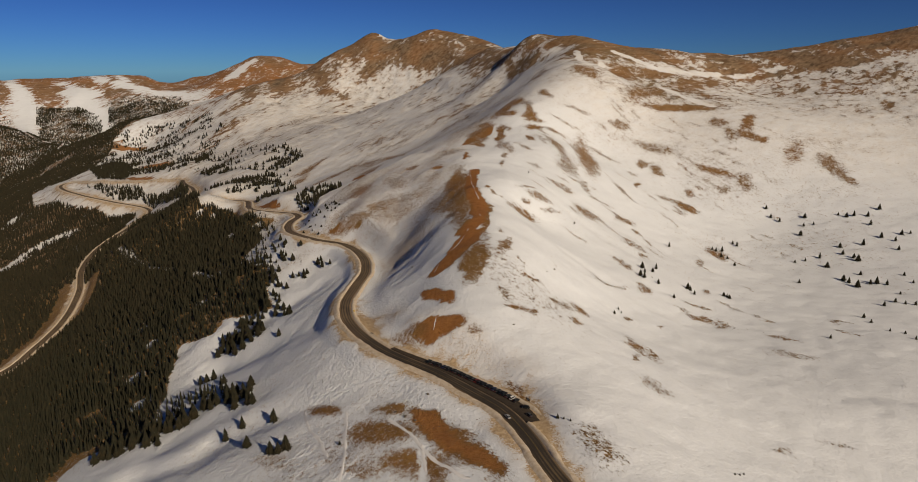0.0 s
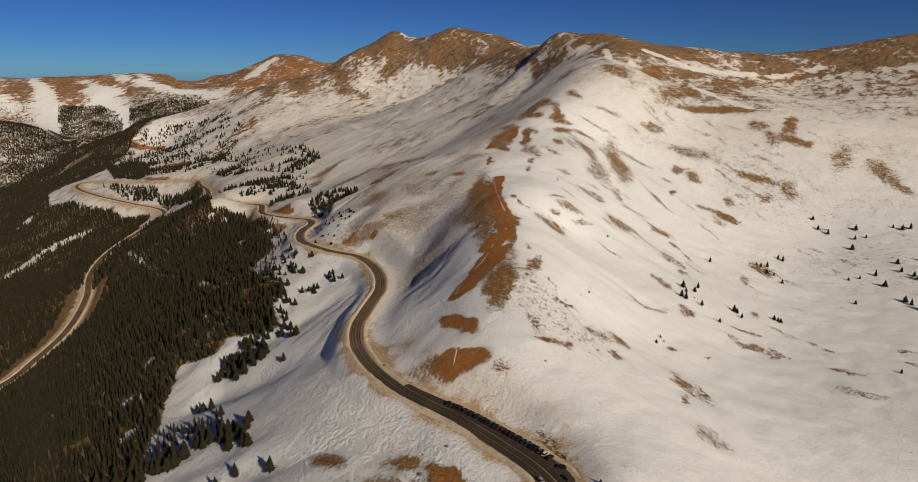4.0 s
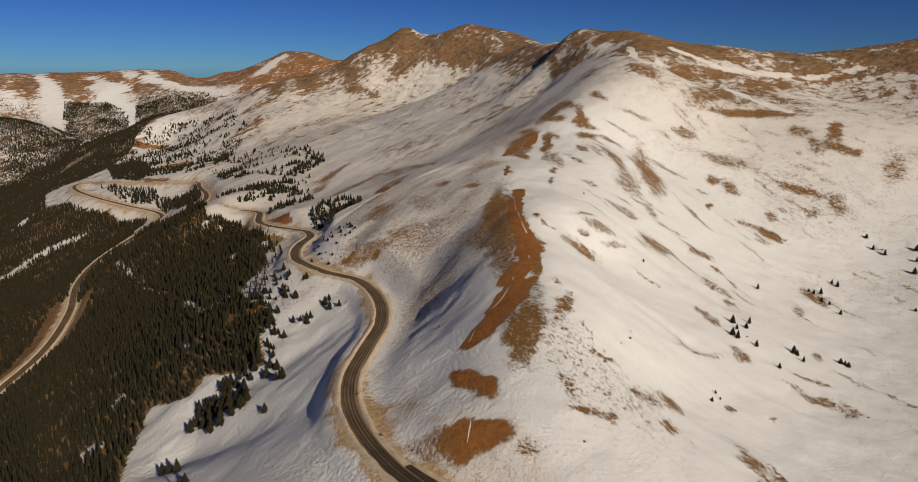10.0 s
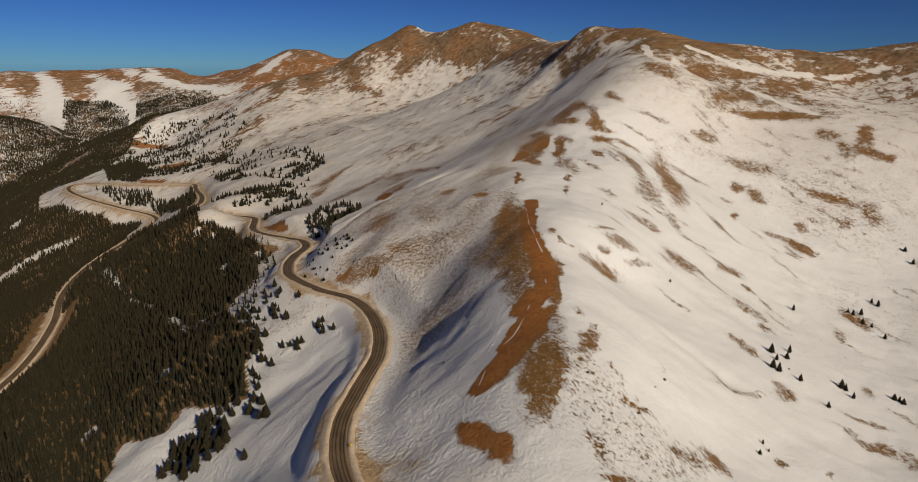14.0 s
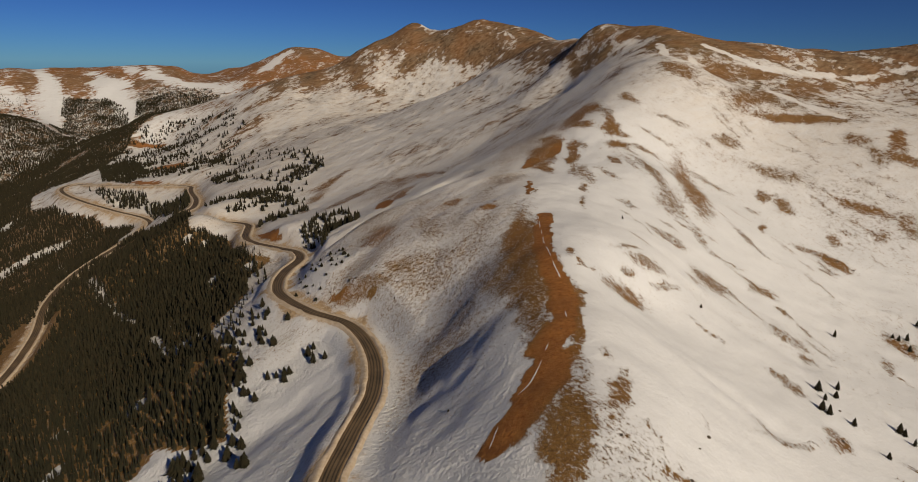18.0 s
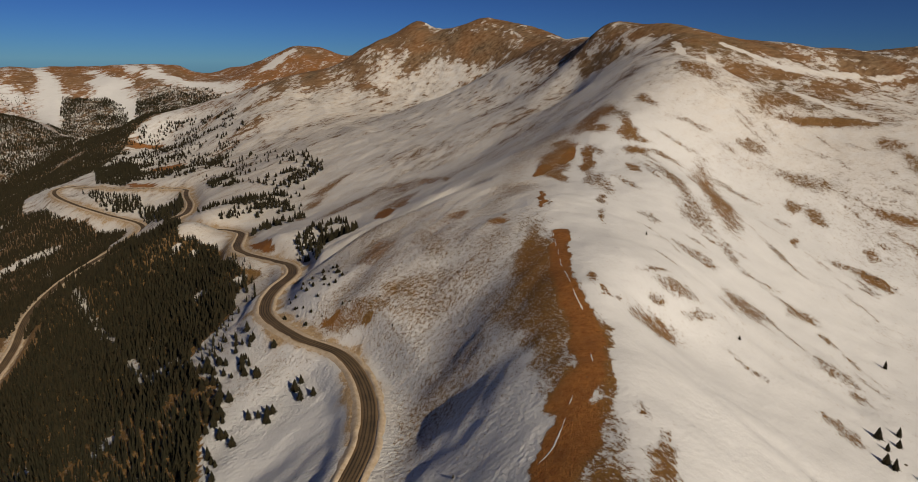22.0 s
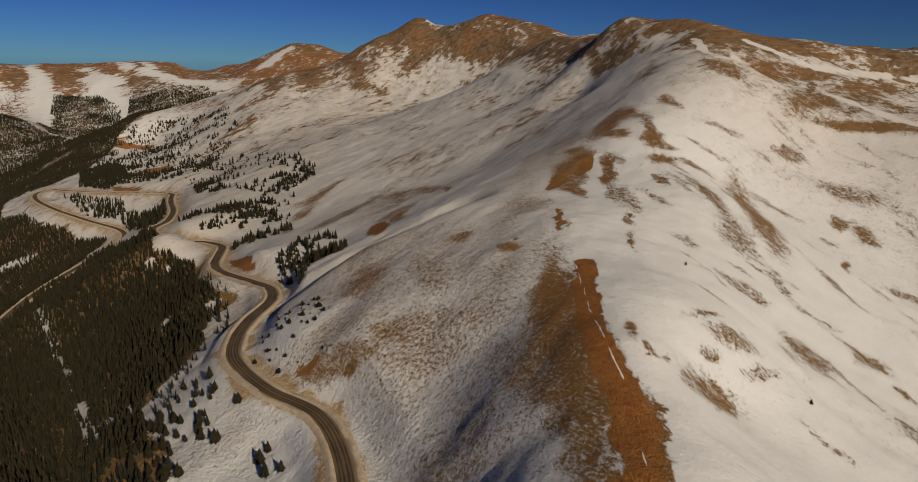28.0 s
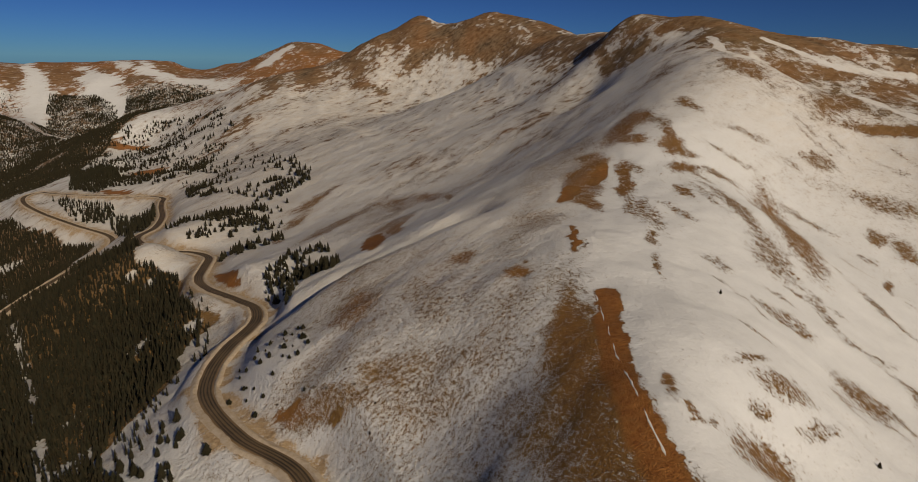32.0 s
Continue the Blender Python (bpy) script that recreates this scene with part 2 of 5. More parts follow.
PARK_AT = int(np.argmin(((ROAD_LINE[:, :2] - (5, 372)) ** 2).sum(1)))

# ---------------------------------------------------------------- materials
def material(name, rough_value=0.8, metal=0.0):
    m = bpy.data.materials.new(name)
    m.use_nodes = True
    shader = m.node_tree.nodes["Principled BSDF"]
    shader.inputs["Roughness"].default_value = rough_value
    shader.inputs["Metallic"].default_value = metal
    shader.inputs["Specular IOR Level"].default_value = 0.25
    return m, m.node_tree, shader


def node(tree, kind, **values):
    n = tree.nodes.new(kind)
    for key, value in values.items():
        n.inputs[key.replace("_", " ")].default_value = value
    return n


def grain(tree, vector, scale, detail=4.0, contrast=1.0):
    """Noise, stretched about 0.5 by contrast."""
    n = node(tree, "ShaderNodeTexNoise", Scale=scale, Detail=detail, Roughness=0.6)
    tree.links.new(vector, n.inputs["Vector"])
    m = tree.nodes.new("ShaderNodeMapRange")
    m.inputs["From Min"].default_value, m.inputs["From Max"].default_value = 0.5 - 0.28 / contrast, 0.5 + 0.28 / contrast
    tree.links.new(n.outputs["Fac"], m.inputs["Value"])
    return m.outputs[0]


def broken(tree, vector, scale, reach=0.17):
    """Noise that breaks up at every size, from a few lumps of that scale down to single tufts, spread over 0 to 1."""
    n = node(tree, "ShaderNodeTexNoise", Scale=scale, Detail=9.0, Roughness=0.74)
    tree.links.new(vector, n.inputs["Vector"])
    m = tree.nodes.new("ShaderNodeMapRange")
    m.clamp = False
    m.inputs["From Min"].default_value, m.inputs["From Max"].default_value = 0.5 - reach, 0.5 + reach
    tree.links.new(n.outputs["Fac"], m.inputs["Value"])
    return m.outputs[0]


def blend(tree, factor, a, b):
    n = tree.nodes.new("ShaderNodeMix")
    n.data_type = "RGBA"
    for socket, value in ((n.inputs[0], factor), (n.inputs[6], a), (n.inputs[7], b)):
        if isinstance(value, (float, int)):
            socket.default_value = value
        elif isinstance(value, tuple):
            socket.default_value = (*value, 1)
        else:
            tree.links.new(value, socket)
    return n.outputs[2]


def sums(tree, how, a, b, clamp=False):
    n = tree.nodes.new("ShaderNodeMath")
    n.operation, n.use_clamp = how, clamp
    for socket, value in ((n.inputs[0], a), (n.inputs[1], b)):
        if isinstance(value, (float, int)):
            socket.default_value = value
        else:
            tree.links.new(value, socket)
    return n.outputs[0]


def place(tree, stretch=(1, 1, 1), turn=0.0):
    g = tree.nodes.new("ShaderNodeNewGeometry")
    m = tree.nodes.new("ShaderNodeMapping")
    m.vector_type = "TEXTURE"
    m.inputs["Scale"].default_value = tuple(1 / s for s in stretch)
    m.inputs["Rotation"].default_value = (0, 0, radians(turn))
    tree.links.new(g.outputs["Position"], m.inputs["Vector"])
    return m.outputs[0]


def dents(tree, shader, heights, strength, distance):
    b = tree.nodes.new("ShaderNodeBump")
    b.inputs["Strength"].default_value, b.inputs["Distance"].default_value = strength, distance
    tree.links.new(heights, b.inputs["Height"])
    tree.links.new(b.outputs[0], shader.inputs["Normal"])


def attribute(tree, name):
    n = tree.nodes.new("ShaderNodeAttribute")
    n.attribute_name = name
    return n.outputs["Fac"]


def make_land():
    m, tree, shader = material("snow_and_tundra", 0.9)
    p = place(tree)
    bare, soil, grit = attribute(tree, "bare"), attribute(tree, "soil"), attribute(tree, "grit")
    west = attribute(tree, "west")
    streak_e, streak_w = grain(tree, place(tree, (1.0, 0.3, 1.0), 35), 0.3, 6, 1.2), grain(tree, place(tree, (1.0, 0.3, 1.0), -30), 0.3, 7, 1.2)
    streak = sums(tree, "ADD", sums(tree, "MULTIPLY", streak_e, sums(tree, "SUBTRACT", 1.0, west)), sums(tree, "MULTIPLY", streak_w, west))
    broad, coarse = grain(tree, p, 0.03, 8, 1.0), grain(tree, p, 0.11, 6, 1.1)
    fine, tufts, blades = grain(tree, p, 0.42, 6, 1.5), grain(tree, p, 1.1, 4, 1.6), grain(tree, p, 2.2, 3, 1.6)
    lean = sums(tree, "SUBTRACT", 1.0, west)
    combed = grain(tree, place(tree, (1.0, 0.5, 1.0), 38), 0.8, 5, 1.9)
    # on the lee side clumps combed down the fall line, on the windward side a finer nap of grass
    speck_e = sums(tree, "ADD", sums(tree, "MULTIPLY", broken(tree, place(tree, (1.0, 0.72, 1.0), 38), 0.2), 0.36), sums(tree, "ADD", sums(tree, "MULTIPLY", combed, 0.36), sums(tree, "MULTIPLY", blades, 0.28)))
    speck_w = sums(tree, "ADD", sums(tree, "MULTIPLY", broken(tree, place(tree, (1.0, 0.6, 1.0), -30), 0.55), 0.5), sums(tree, "MULTIPLY", blades, 0.5))
    speck = sums(tree, "ADD", sums(tree, "MULTIPLY", speck_e, lean), sums(tree, "MULTIPLY", speck_w, west))
    wisps = grain(tree, place(tree, (1.0, 0.2, 1.0), -40), 0.11, 8, 1.9)
    ribs = grain(tree, place(tree, (1.0, 0.35, 1.0), -34), 0.03, 12, 1.7)
    crags = broken(tree, place(tree, (1.0, 0.5, 1.0), -36), 0.06, 0.2)
    far = attribute(tree, "far")
    speck = sums(tree, "ADD", sums(tree, "MULTIPLY", speck, sums(tree, "SUBTRACT", 1.0, far)), sums(tree, "MULTIPLY", crags, far))
    gap = sums(tree, "SUBTRACT", sums(tree, "ADD", speck, bare), 1.0)
    soft = sums(tree, "MAXIMUM", far, sums(tree, "MULTIPLY", west, 0.7))
    sharp = sums(tree, "SUBTRACT", 18.0, sums(tree, "MULTIPLY", soft, 13.0))
    cover = sums(tree, "ADD", sums(tree, "MULTIPLY", gap, sharp), 0.5, True)
    # blown snow lies between the outermost blades
    cover = sums(tree, "MAXIMUM", cover, sums(tree, "MULTIPLY", sums(tree, "ADD", sums(tree, "MULTIPLY", gap, sums(tree, "SUBTRACT", 4.0, sums(tree, "MULTIPLY", far, 1.6))), 0.8, True), sums(tree, "ADD", 0.30, sums(tree, "MULTIPLY", far, 0.12))))
    mottled = sums(tree, "ADD", sums(tree, "MULTIPLY", tufts, 0.5), sums(tree, "MULTIPLY", broken(tree, p, 0.5, 0.12), 0.5), True)
    grass = blend(tree, mottled, (0.050, 0.029, 0.009), (0.46, 0.285, 0.098))
    grass = blend(tree, sums(tree, "MULTIPLY", far, 1.0), grass, blend(tree, wisps, (0.062, 0.041, 0.027), (0.34, 0.25, 0.165)))
    dirt = blend(tree, fine, (0.25, 0.088, 0.020), (0.58, 0.245, 0.065))
    earth = blend(tree, soil, grass, dirt)
    earth = blend(tree, sums(tree, "MULTIPLY", sums(tree, "MULTIPLY", coarse, fine), 0.75), earth, (0.075, 0.045, 0.028))
    white = blend(tree, broad, (0.74, 0.765, 0.79), (0.81, 0.835, 0.855))
    # fine greyer streaks: small-scale shading of the drifts, put into the snow's colour
    white = blend(tree, sums(tree, "MULTIPLY", sums(tree, "MULTIPLY", streak, fine), 0.3), white, (0.60, 0.615, 0.64))
    # thin snow on the windward side, through which the grass shows
    veil = sums(tree, "MULTIPLY", sums(tree, "ADD", sums(tree, "MULTIPLY", broken(tree, place(tree, (1.0, 0.7, 1.0), -50), 0.045), 0.5), sums(tree, "ADD", sums(tree, "MULTIPLY", wisps, 0.35), sums(tree, "MULTIPLY", fine, 0.3))), attribute(tree, "thin"), True)
    white = blend(tree, veil, white, blend(tree, tufts, (0.36, 0.265, 0.165), (0.84, 0.72, 0.545)))
    sand = blend(tree, fine, (0.36, 0.245, 0.135), (0.60, 0.455, 0.29))
    white = blend(tree, sums(tree, "ADD", sums(tree, "MULTIPLY", grit, 0.42), sums(tree, "MULTIPLY", sums(tree, "SUBTRACT", sums(tree, "ADD", grit, sums(tree, "ADD", sums(tree, "MULTIPLY", coarse, 0.5), sums(tree, "MULTIPLY", tufts, 0.5))), 1.05), 3.0, True), True), white, sand)
    tree.links.new(blend(tree, cover, white, earth), shader.inputs["Base Color"])
    ripple = grain(tree, place(tree, (1.0, 0.3, 1.0), -40), 0.6, 5, 1.3)
    lumpy = sums(tree, "ADD", sums(tree, "MULTIPLY", sums(tree, "MULTIPLY", west, 0.8), grain(tree, p, 0.02, 3, 1.3)), 0.22)
    relief = sums(tree, "MULTIPLY", lumpy, sums(tree, "ADD", sums(tree, "MULTIPLY", ripple, 0.08), sums(tree, "ADD", sums(tree, "MULTIPLY", streak, 0.14), sums(tree, "ADD", sums(tree, "MULTIPLY", fine, 0.8), sums(tree, "MULTIPLY", sums(tree, "MULTIPLY", coarse, west), 0.9)))))
    relief = sums(tree, "ADD", relief, sums(tree, "MULTIPLY", far, sums(tree, "ADD", sums(tree, "MULTIPLY", ribs, 1.3), sums(tree, "MULTIPLY", crags, 0.8))))
    dents(tree, shader, sums(tree, "ADD", relief, sums(tree, "MULTIPLY", sums(tree, "MULTIPLY", cover, sums(tree, "SUBTRACT", 1.0, soft)), sums(tree, "ADD", 0.15, sums(tree, "MULTIPLY", tufts, 0.7)))), 0.8, 1.1)
    return m


def make_plain(name, dark, light, scale, rough_value=0.8, metal=0.0, bump=0.0, by_object=0.0, stretch=(1, 1, 1)):
    """A surface between two colours, in grain of that scale, with bump in metres."""
    m, tree, shader = material(name, rough_value, metal)
    p = place(tree, stretch)
    g = sums(tree, "ADD", sums(tree, "MULTIPLY", grain(tree, p, scale, 4), 0.65), sums(tree, "MULTIPLY", grain(tree, p, scale * 7, 3), 0.35))
    colour = blend(tree, g, dark, light)
    if by_object:
        info = tree.nodes.new("ShaderNodeObjectInfo")
        colour = blend(tree, sums(tree, "MULTIPLY", info.outputs["Random"], by_object), colour, tuple(0.45 * c for c in dark))
    tree.links.new(colour, shader.inputs["Base Color"])
    if bump:
        dents(tree, shader, g, 0.6, bump)
    return m


def make_needles():
    m, tree, shader = material("spruce_needles", 0.85)
    island = tree.nodes.new("ShaderNodeNewGeometry").outputs["Random Per Island"]
    info = tree.nodes.new("ShaderNodeObjectInfo").outputs["Random"]
    g = grain(tree, place(tree), 1.3, 3)
    colour = blend(tree, g, (0.0065, 0.0072, 0.0036), (0.027, 0.024, 0.011))
    colour = blend(tree, sums(tree, "MULTIPLY", island, 0.5), colour, (0.045, 0.031, 0.013))
    colour = blend(tree, sums(tree, "MULTIPLY", info, 0.25), colour, (0.012, 0.018, 0.010))
    tree.links.new(colour, shader.inputs["Base Color"])
    dents(tree, shader, g, 0.5, 0.3)
    return m


def make_road():
    m, tree, shader = material("sanded_asphalt", 0.75)
    across, along = attribute(tree, "across"), attribute(tree, "along")
    line = tree.nodes.new("ShaderNodeCombineXYZ")
    tree.links.new(sums(tree, "MULTIPLY", across, 1.0), line.inputs[0])
    tree.links.new(sums(tree, "MULTIPLY", along, 0.04), line.inputs[1])
    streak, patchy, fine = grain(tree, line.outputs[0], 0.9, 4), grain(tree, place(tree), 0.05, 4), grain(tree, place(tree), 1.8, 3)
    side = sums(tree, "ABSOLUTE", across, 0.0)
    wheel = sums(tree, "ABSOLUTE", sums(tree, "SUBTRACT", sums(tree, "ABSOLUTE", sums(tree, "SUBTRACT", side, 1.9), 0.0), 0.85), 0.0)
    track = sums(tree, "SUBTRACT", 1.0, sums(tree, "MULTIPLY", wheel, 1.7), True)
    edge = sums(tree, "MULTIPLY", sums(tree, "SUBTRACT", side, 3.3), 0.7, True)
    tar = blend(tree, fine, (0.028, 0.023, 0.019), (0.060, 0.048, 0.036))
    sandy = blend(tree, fine, (0.175, 0.118, 0.066), (0.31, 0.22, 0.13))
    cover = sums(tree, "ADD", sums(tree, "MULTIPLY", streak, 0.55), sums(tree, "MULTIPLY", patchy, 0.55))
    cover = sums(tree, "SUBTRACT", sums(tree, "ADD", cover, sums(tree, "MULTIPLY", edge, 0.6)), sums(tree, "ADD", sums(tree, "MULTIPLY", track, 0.55), sums(tree, "MULTIPLY", attribute(tree, "wet"), 0.45)), True)
    colour = blend(tree, cover, tar, sandy)
    middle = sums(tree, "MULTIPLY", sums(tree, "LESS_THAN", sums(tree, "ABSOLUTE", sums(tree, "SUBTRACT", side, 0.16), 0.0), 0.08), sums(tree, "SUBTRACT", 0.75, cover, True))
    colour = blend(tree, sums(tree, "MULTIPLY", middle, 0.35), colour, (0.45, 0.30, 0.06))
    tree.links.new(colour, shader.inputs["Base Color"])
    dents(tree, shader, fine, 0.4, 0.03)
    return m


LAND, NEEDLES, ROAD = make_land(), make_needles(), make_road()
BARK = make_plain("bark", (0.05, 0.035, 0.025), (0.13, 0.09, 0.06), 3.0, 0.95)
BANK = make_plain("ploughed_snow", (0.37, 0.26, 0.15), (0.72, 0.64, 0.53), 0.35, 0.9, bump=0.25)
GRAVEL = make_plain("gravel", (0.020, 0.016, 0.013), (0.085, 0.064, 0.045), 0.35, 0.95, bump=0.05)
PACKED = make_plain("packed_snow", (0.66, 0.65, 0.64), (0.82, 0.82, 0.82), 0.8, 0.9, bump=0.08)
ROCK = make_plain("lichen_rock", (0.05, 0.042, 0.035), (0.20, 0.165, 0.13), 0.8, 0.95, bump=0.15)

# ---------------------------------------------------------------- helpers for things
def mesh_from(name, verts, faces, mat, smooth_faces=False):
    """A mesh from arrays of vertices and of triangles or quads."""
    me = bpy.data.meshes.new(name)
    verts, faces = np.asarray(verts, np.float32), np.asarray(faces, np.int32)
    n, k = faces.shape
    me.vertices.add(len(verts))
    me.vertices.foreach_set("co", verts.ravel())
    me.loops.add(n * k)
    me.loops.foreach_set("vertex_index", faces.ravel())
    me.polygons.add(n)
    me.polygons.foreach_set("loop_start", np.arange(n, dtype=np.int32) * k)
    me.polygons.foreach_set("loop_total", np.full(n, k, np.int32))
    me.polygons.foreach_set("use_smooth", np.full(n, smooth_faces))
    me.materials.append(mat)
    me.update(calc_edges=True)
    return me


def layer(me, name, values):
    me.attributes.new(name, "FLOAT", "POINT").data.foreach_set("value", np.asarray(values, np.float32))


def part(name, bm, mat, parent=None, label="", smooth_faces=False):
    """Links a bmesh, or a mesh, as one object, under its thing where one is given."""
    if isinstance(bm, bmesh.types.BMesh):
        me = bpy.data.meshes.new(name)
        bm.to_mesh(me)
        bm.free()
        me.materials.append(mat)
        if smooth_faces:
            me.polygons.foreach_set("use_smooth", np.full(len(me.polygons), True))
    else:
        me = bm
    ob = new(name, me)
    ob.parent = parent
    return tagged(ob, label)


# ---------------------------------------------------------------- woods, in plan
def within(x, y, corners):
    inside = np.zeros(len(x), bool)
    for (ax, ay), (bx, by) in zip(corners, corners[1:] + corners[:1]):
        cross = (ay > y) != (by > y)
        inside ^= cross & (x < (bx - ax) * (y - ay) / (by - ay + 1e-9) + ax)
    return inside


def line_distance(x, y, line, step=10):
    p = spread([(*q, 0) for q in line], step)[:, :2]
    return np.sqrt(((x[:, None] - p[:, 0]) ** 2 + (y[:, None] - p[:, 1]) ** 2).min(1))


# Edges of the woods, in plan.
MAIN_WOOD = [(-533, 1314), (-440, 1150), (-379, 1116), (-352, 1057), (-312, 1000), (-275, 950), (-262, 900), (-255, 820), (-247, 775), (-222, 712), (-201, 670), (-190, 640), (-182, 612), (-201, 607), (-231, 619), (-228, 590), (-263, 605), (-254, 575), (-250, 545), (-238, 512),
             (-228, 440), (-278, 430), (-267, 340), (-330, 200), (-700, 300), (-1150, 900), (-1420, 1700), (-1396, 2033), (-1230, 1947), (-1130, 1780),
             (-1041, 1740), (-880, 1630), (-753, 1556), (-720, 1440), (-640, 1390)]
LOW_GROVE = [(-238, 508), (-202, 475), (-182, 473), (-163, 451), (-136, 412), (-163, 432), (-182, 426), (-215, 405), (-250, 400)]
BAY_CLUMP = [(-204, 606), (-208, 629), (-190, 617), (-176, 582), (-172, 556), (-190, 545), (-213, 552), (-228, 580), (-214, 588)]
BEND_GROVES = [[(-995, 1798), (-878, 1682), (-790, 1651), (-806, 1717)], [(-820, 1708), (-638, 1452), (-555, 1390), (-613, 1557)],
               [(-1137, 2082), (-1082, 2174), (-917, 1950), (-895, 1808), (-996, 1858)]]
SIDE_GROVES = [[(-508, 1328), (-487, 1372), (-369, 1370), (-330, 1261), (-409, 1256), (-428, 1242)], [(-362, 1148), (-345, 1190), (-300, 1232), (-284, 1190), (-330, 1150)], [(-434, 1527), (-371, 1570), (-337, 1466), (-376, 1384)],
               [(-662, 1718), (-566, 1639), (-499, 1500), (-579, 1559)], [(-246, 1007), (-252, 1076), (-213, 1094), (-170, 985), (-176, 950), (-192, 918), (-236, 985)]]
SIDE_SLOPE = [(-730, 1810), (-780, 2110), (-600, 1900), (-480, 1770), (-355, 1540), (-300, 1300), (-330, 1220), (-420, 1440), (-560, 1560)]
OPEN_HILL = [(-1227, 2200), (-1285, 2470), (-1093, 2552), (-864, 2420), (-760, 2230), (-690, 1830), (-751, 1793), (-973, 1844)]
YOUNG_EDGE = [(-240, 830), (-222, 790), (-197, 757), (-187, 700), (-179, 650), (-162, 598), (-188, 596), (-214, 690)]
WOOD_EDGE = [(-340, 1050), (-275, 965), (-247, 910), (-236, 800), (-205, 720), (-183, 640), (-200, 632), (-212, 670), (-230, 715), (-258, 775), (-265, 820), (-272, 900), (-285, 950), (-320, 1005)]
# Snowy gaps in the main wood: x, y, radius.
CLEARINGS = [(-1178, 1748, 15), (-440, 1128, 5), (-412, 1116, 4), (-282, 775, 11), (-330, 945, 8), (-297, 572, 7), (-262, 509, 7), (-310, 640, 5), (-345, 700, 5), (-290, 955, 7), (-380, 830, 5), (-278, 690, 5), (-325, 850, 6)]
FAR_WOODS = [[(-1130, 2050), (-1190, 2300), (-1245, 2500), (-1215, 2600), (-1150, 2650), (-1400, 2900), (-1700, 2300), (-1450, 1900), (-1200, 1930)],
             [(-1500, 2450), (-1560, 2680), (-1740, 2810), (-2300, 2950), (-2900, 2600), (-2000, 1900)],
             [(-1500, 2850), (-1300, 3150), (-900, 3300), (-1200, 2800)]]
RANGE_WOODS = [[(-1993, 3241), (-2073, 3393), (-1992, 3405), (-1889, 3425), (-1817, 3392), (-1730, 3342), (-1640, 3200), (-1480, 2990), (-1900, 2990), (-1930, 3142)],
               [(-1781, 3496), (-1727, 3530), (-1609, 3580), (-1502, 3625), (-1350, 3560), (-1250, 3300), (-1420, 3050), (-1640, 3220)]]
RANGE_SLOPE = [(-2450, 3250), (-2330, 3330), (-2200, 3350), (-2090, 3270), (-1990, 3090), (-2300, 3000)]
CUT_LINE = [(-851, 1449), (-661, 1219), (-509, 1038), (-394, 900), (-296, 774)]
SNOW_STRIP = [(-1060, 1330), (-992, 1426), (-972, 1505), (-912, 1550)]


# ---------------------------------------------------------------- where the ground is bare
# Each patch: x, y, half its length, half its width, turn in degrees, how bare, how much orange soil.
TRAIL_SCARS = [(9, 500, 15, 5.8, -71, 0.8, 0.5), (2, 673, 103, 10.4, -89, 0.86, 0.4), (21, 613, 59, 4.3, -88, 1, 0.7), (3, 536, 35, 9.8, 63, 1, 0.95), (13, 505, 31, 8.5, 79, 0.95, 0.5), (7, 486, 18, 3.5, -70, 0.85, 0.4), (-1, 671, 71, 9.3, -89, 0.7, 0.3),
               (16, 620, 40, 4.2, -86, 1, 0.9), (26, 605, 36, 2.8, 86, 1, 0.5), (7, 575, 15, 8.5, 73, 1, 0.9)]
# The worn orange track along the spur, in plan.
ORANGE_TRACK = [(17, 778), (15, 735), (13, 705), (12, 682), (15, 660), (20, 636), (20, 610), (17, 590), (10, 573), (2, 550), (-8, 525), (-17, 507)]
CREST_PATCHES = [(76, 1115, 28, 9.4, 65, 0.8, 0.6), (79, 1076, 11, 8.1, -48, 0.78, 0.6), (110, 1081, 20, 5.0, -84, 0.78, 0.5), (111, 1052, 17, 5.2, -17, 0.75, 0.5), (16, 978, 24, 8, 72, 1, 0.9), (42, 1017, 24, 8, 76, 1, 0.9), (25, 946, 16, 6, -66, 0.85, 0.75), (30, 985, 30, 12, 70, 0.6, 0.5),
                 (62, 998, 30, 4.5, 82, 0.88, 0.6), (54, 934, 20, 4.1, 89, 0.58, 0.4), (112, 1023, 14, 8.9, 33, 0.86, 0.5), (102, 973, 12, 5.6, -77, 0.78, 0.5), (9, 862, 29, 2.1, 88, 0.92, 0.8), (14, 844, 11, 1.5, 84, 0.6, 0.2)]
SHOULDER_PATCHES = [(24, 1018, 29, 11.5, 89, 0.85, 0.75), (41, 1043, 20, 10.4, 74, 0.8, 0.7), (29, 956, 26, 5.4, -78, 0.8, 0.5), (35, 1067, 15, 8.3, -53, 0.8, 0.5), (59, 1000, 37, 4.9, 82, 0.9, 0.6), (73, 1021, 11, 5.3, -75, 0.45, 0.2),
                    (73, 1122, 43, 12.0, 72, 0.72, 0.6), (95, 1144, 29, 10.3, -85, 0.75, 0.6), (110, 1112, 18, 7.7, -73, 0.55, 0.2), (75, 1076, 14, 7.0, -61, 0.75, 0.5), (109, 1063, 12, 7.1, -12, 0.85, 0.5), (113, 1048, 14, 7.1, 1, 0.7, 0.4)]
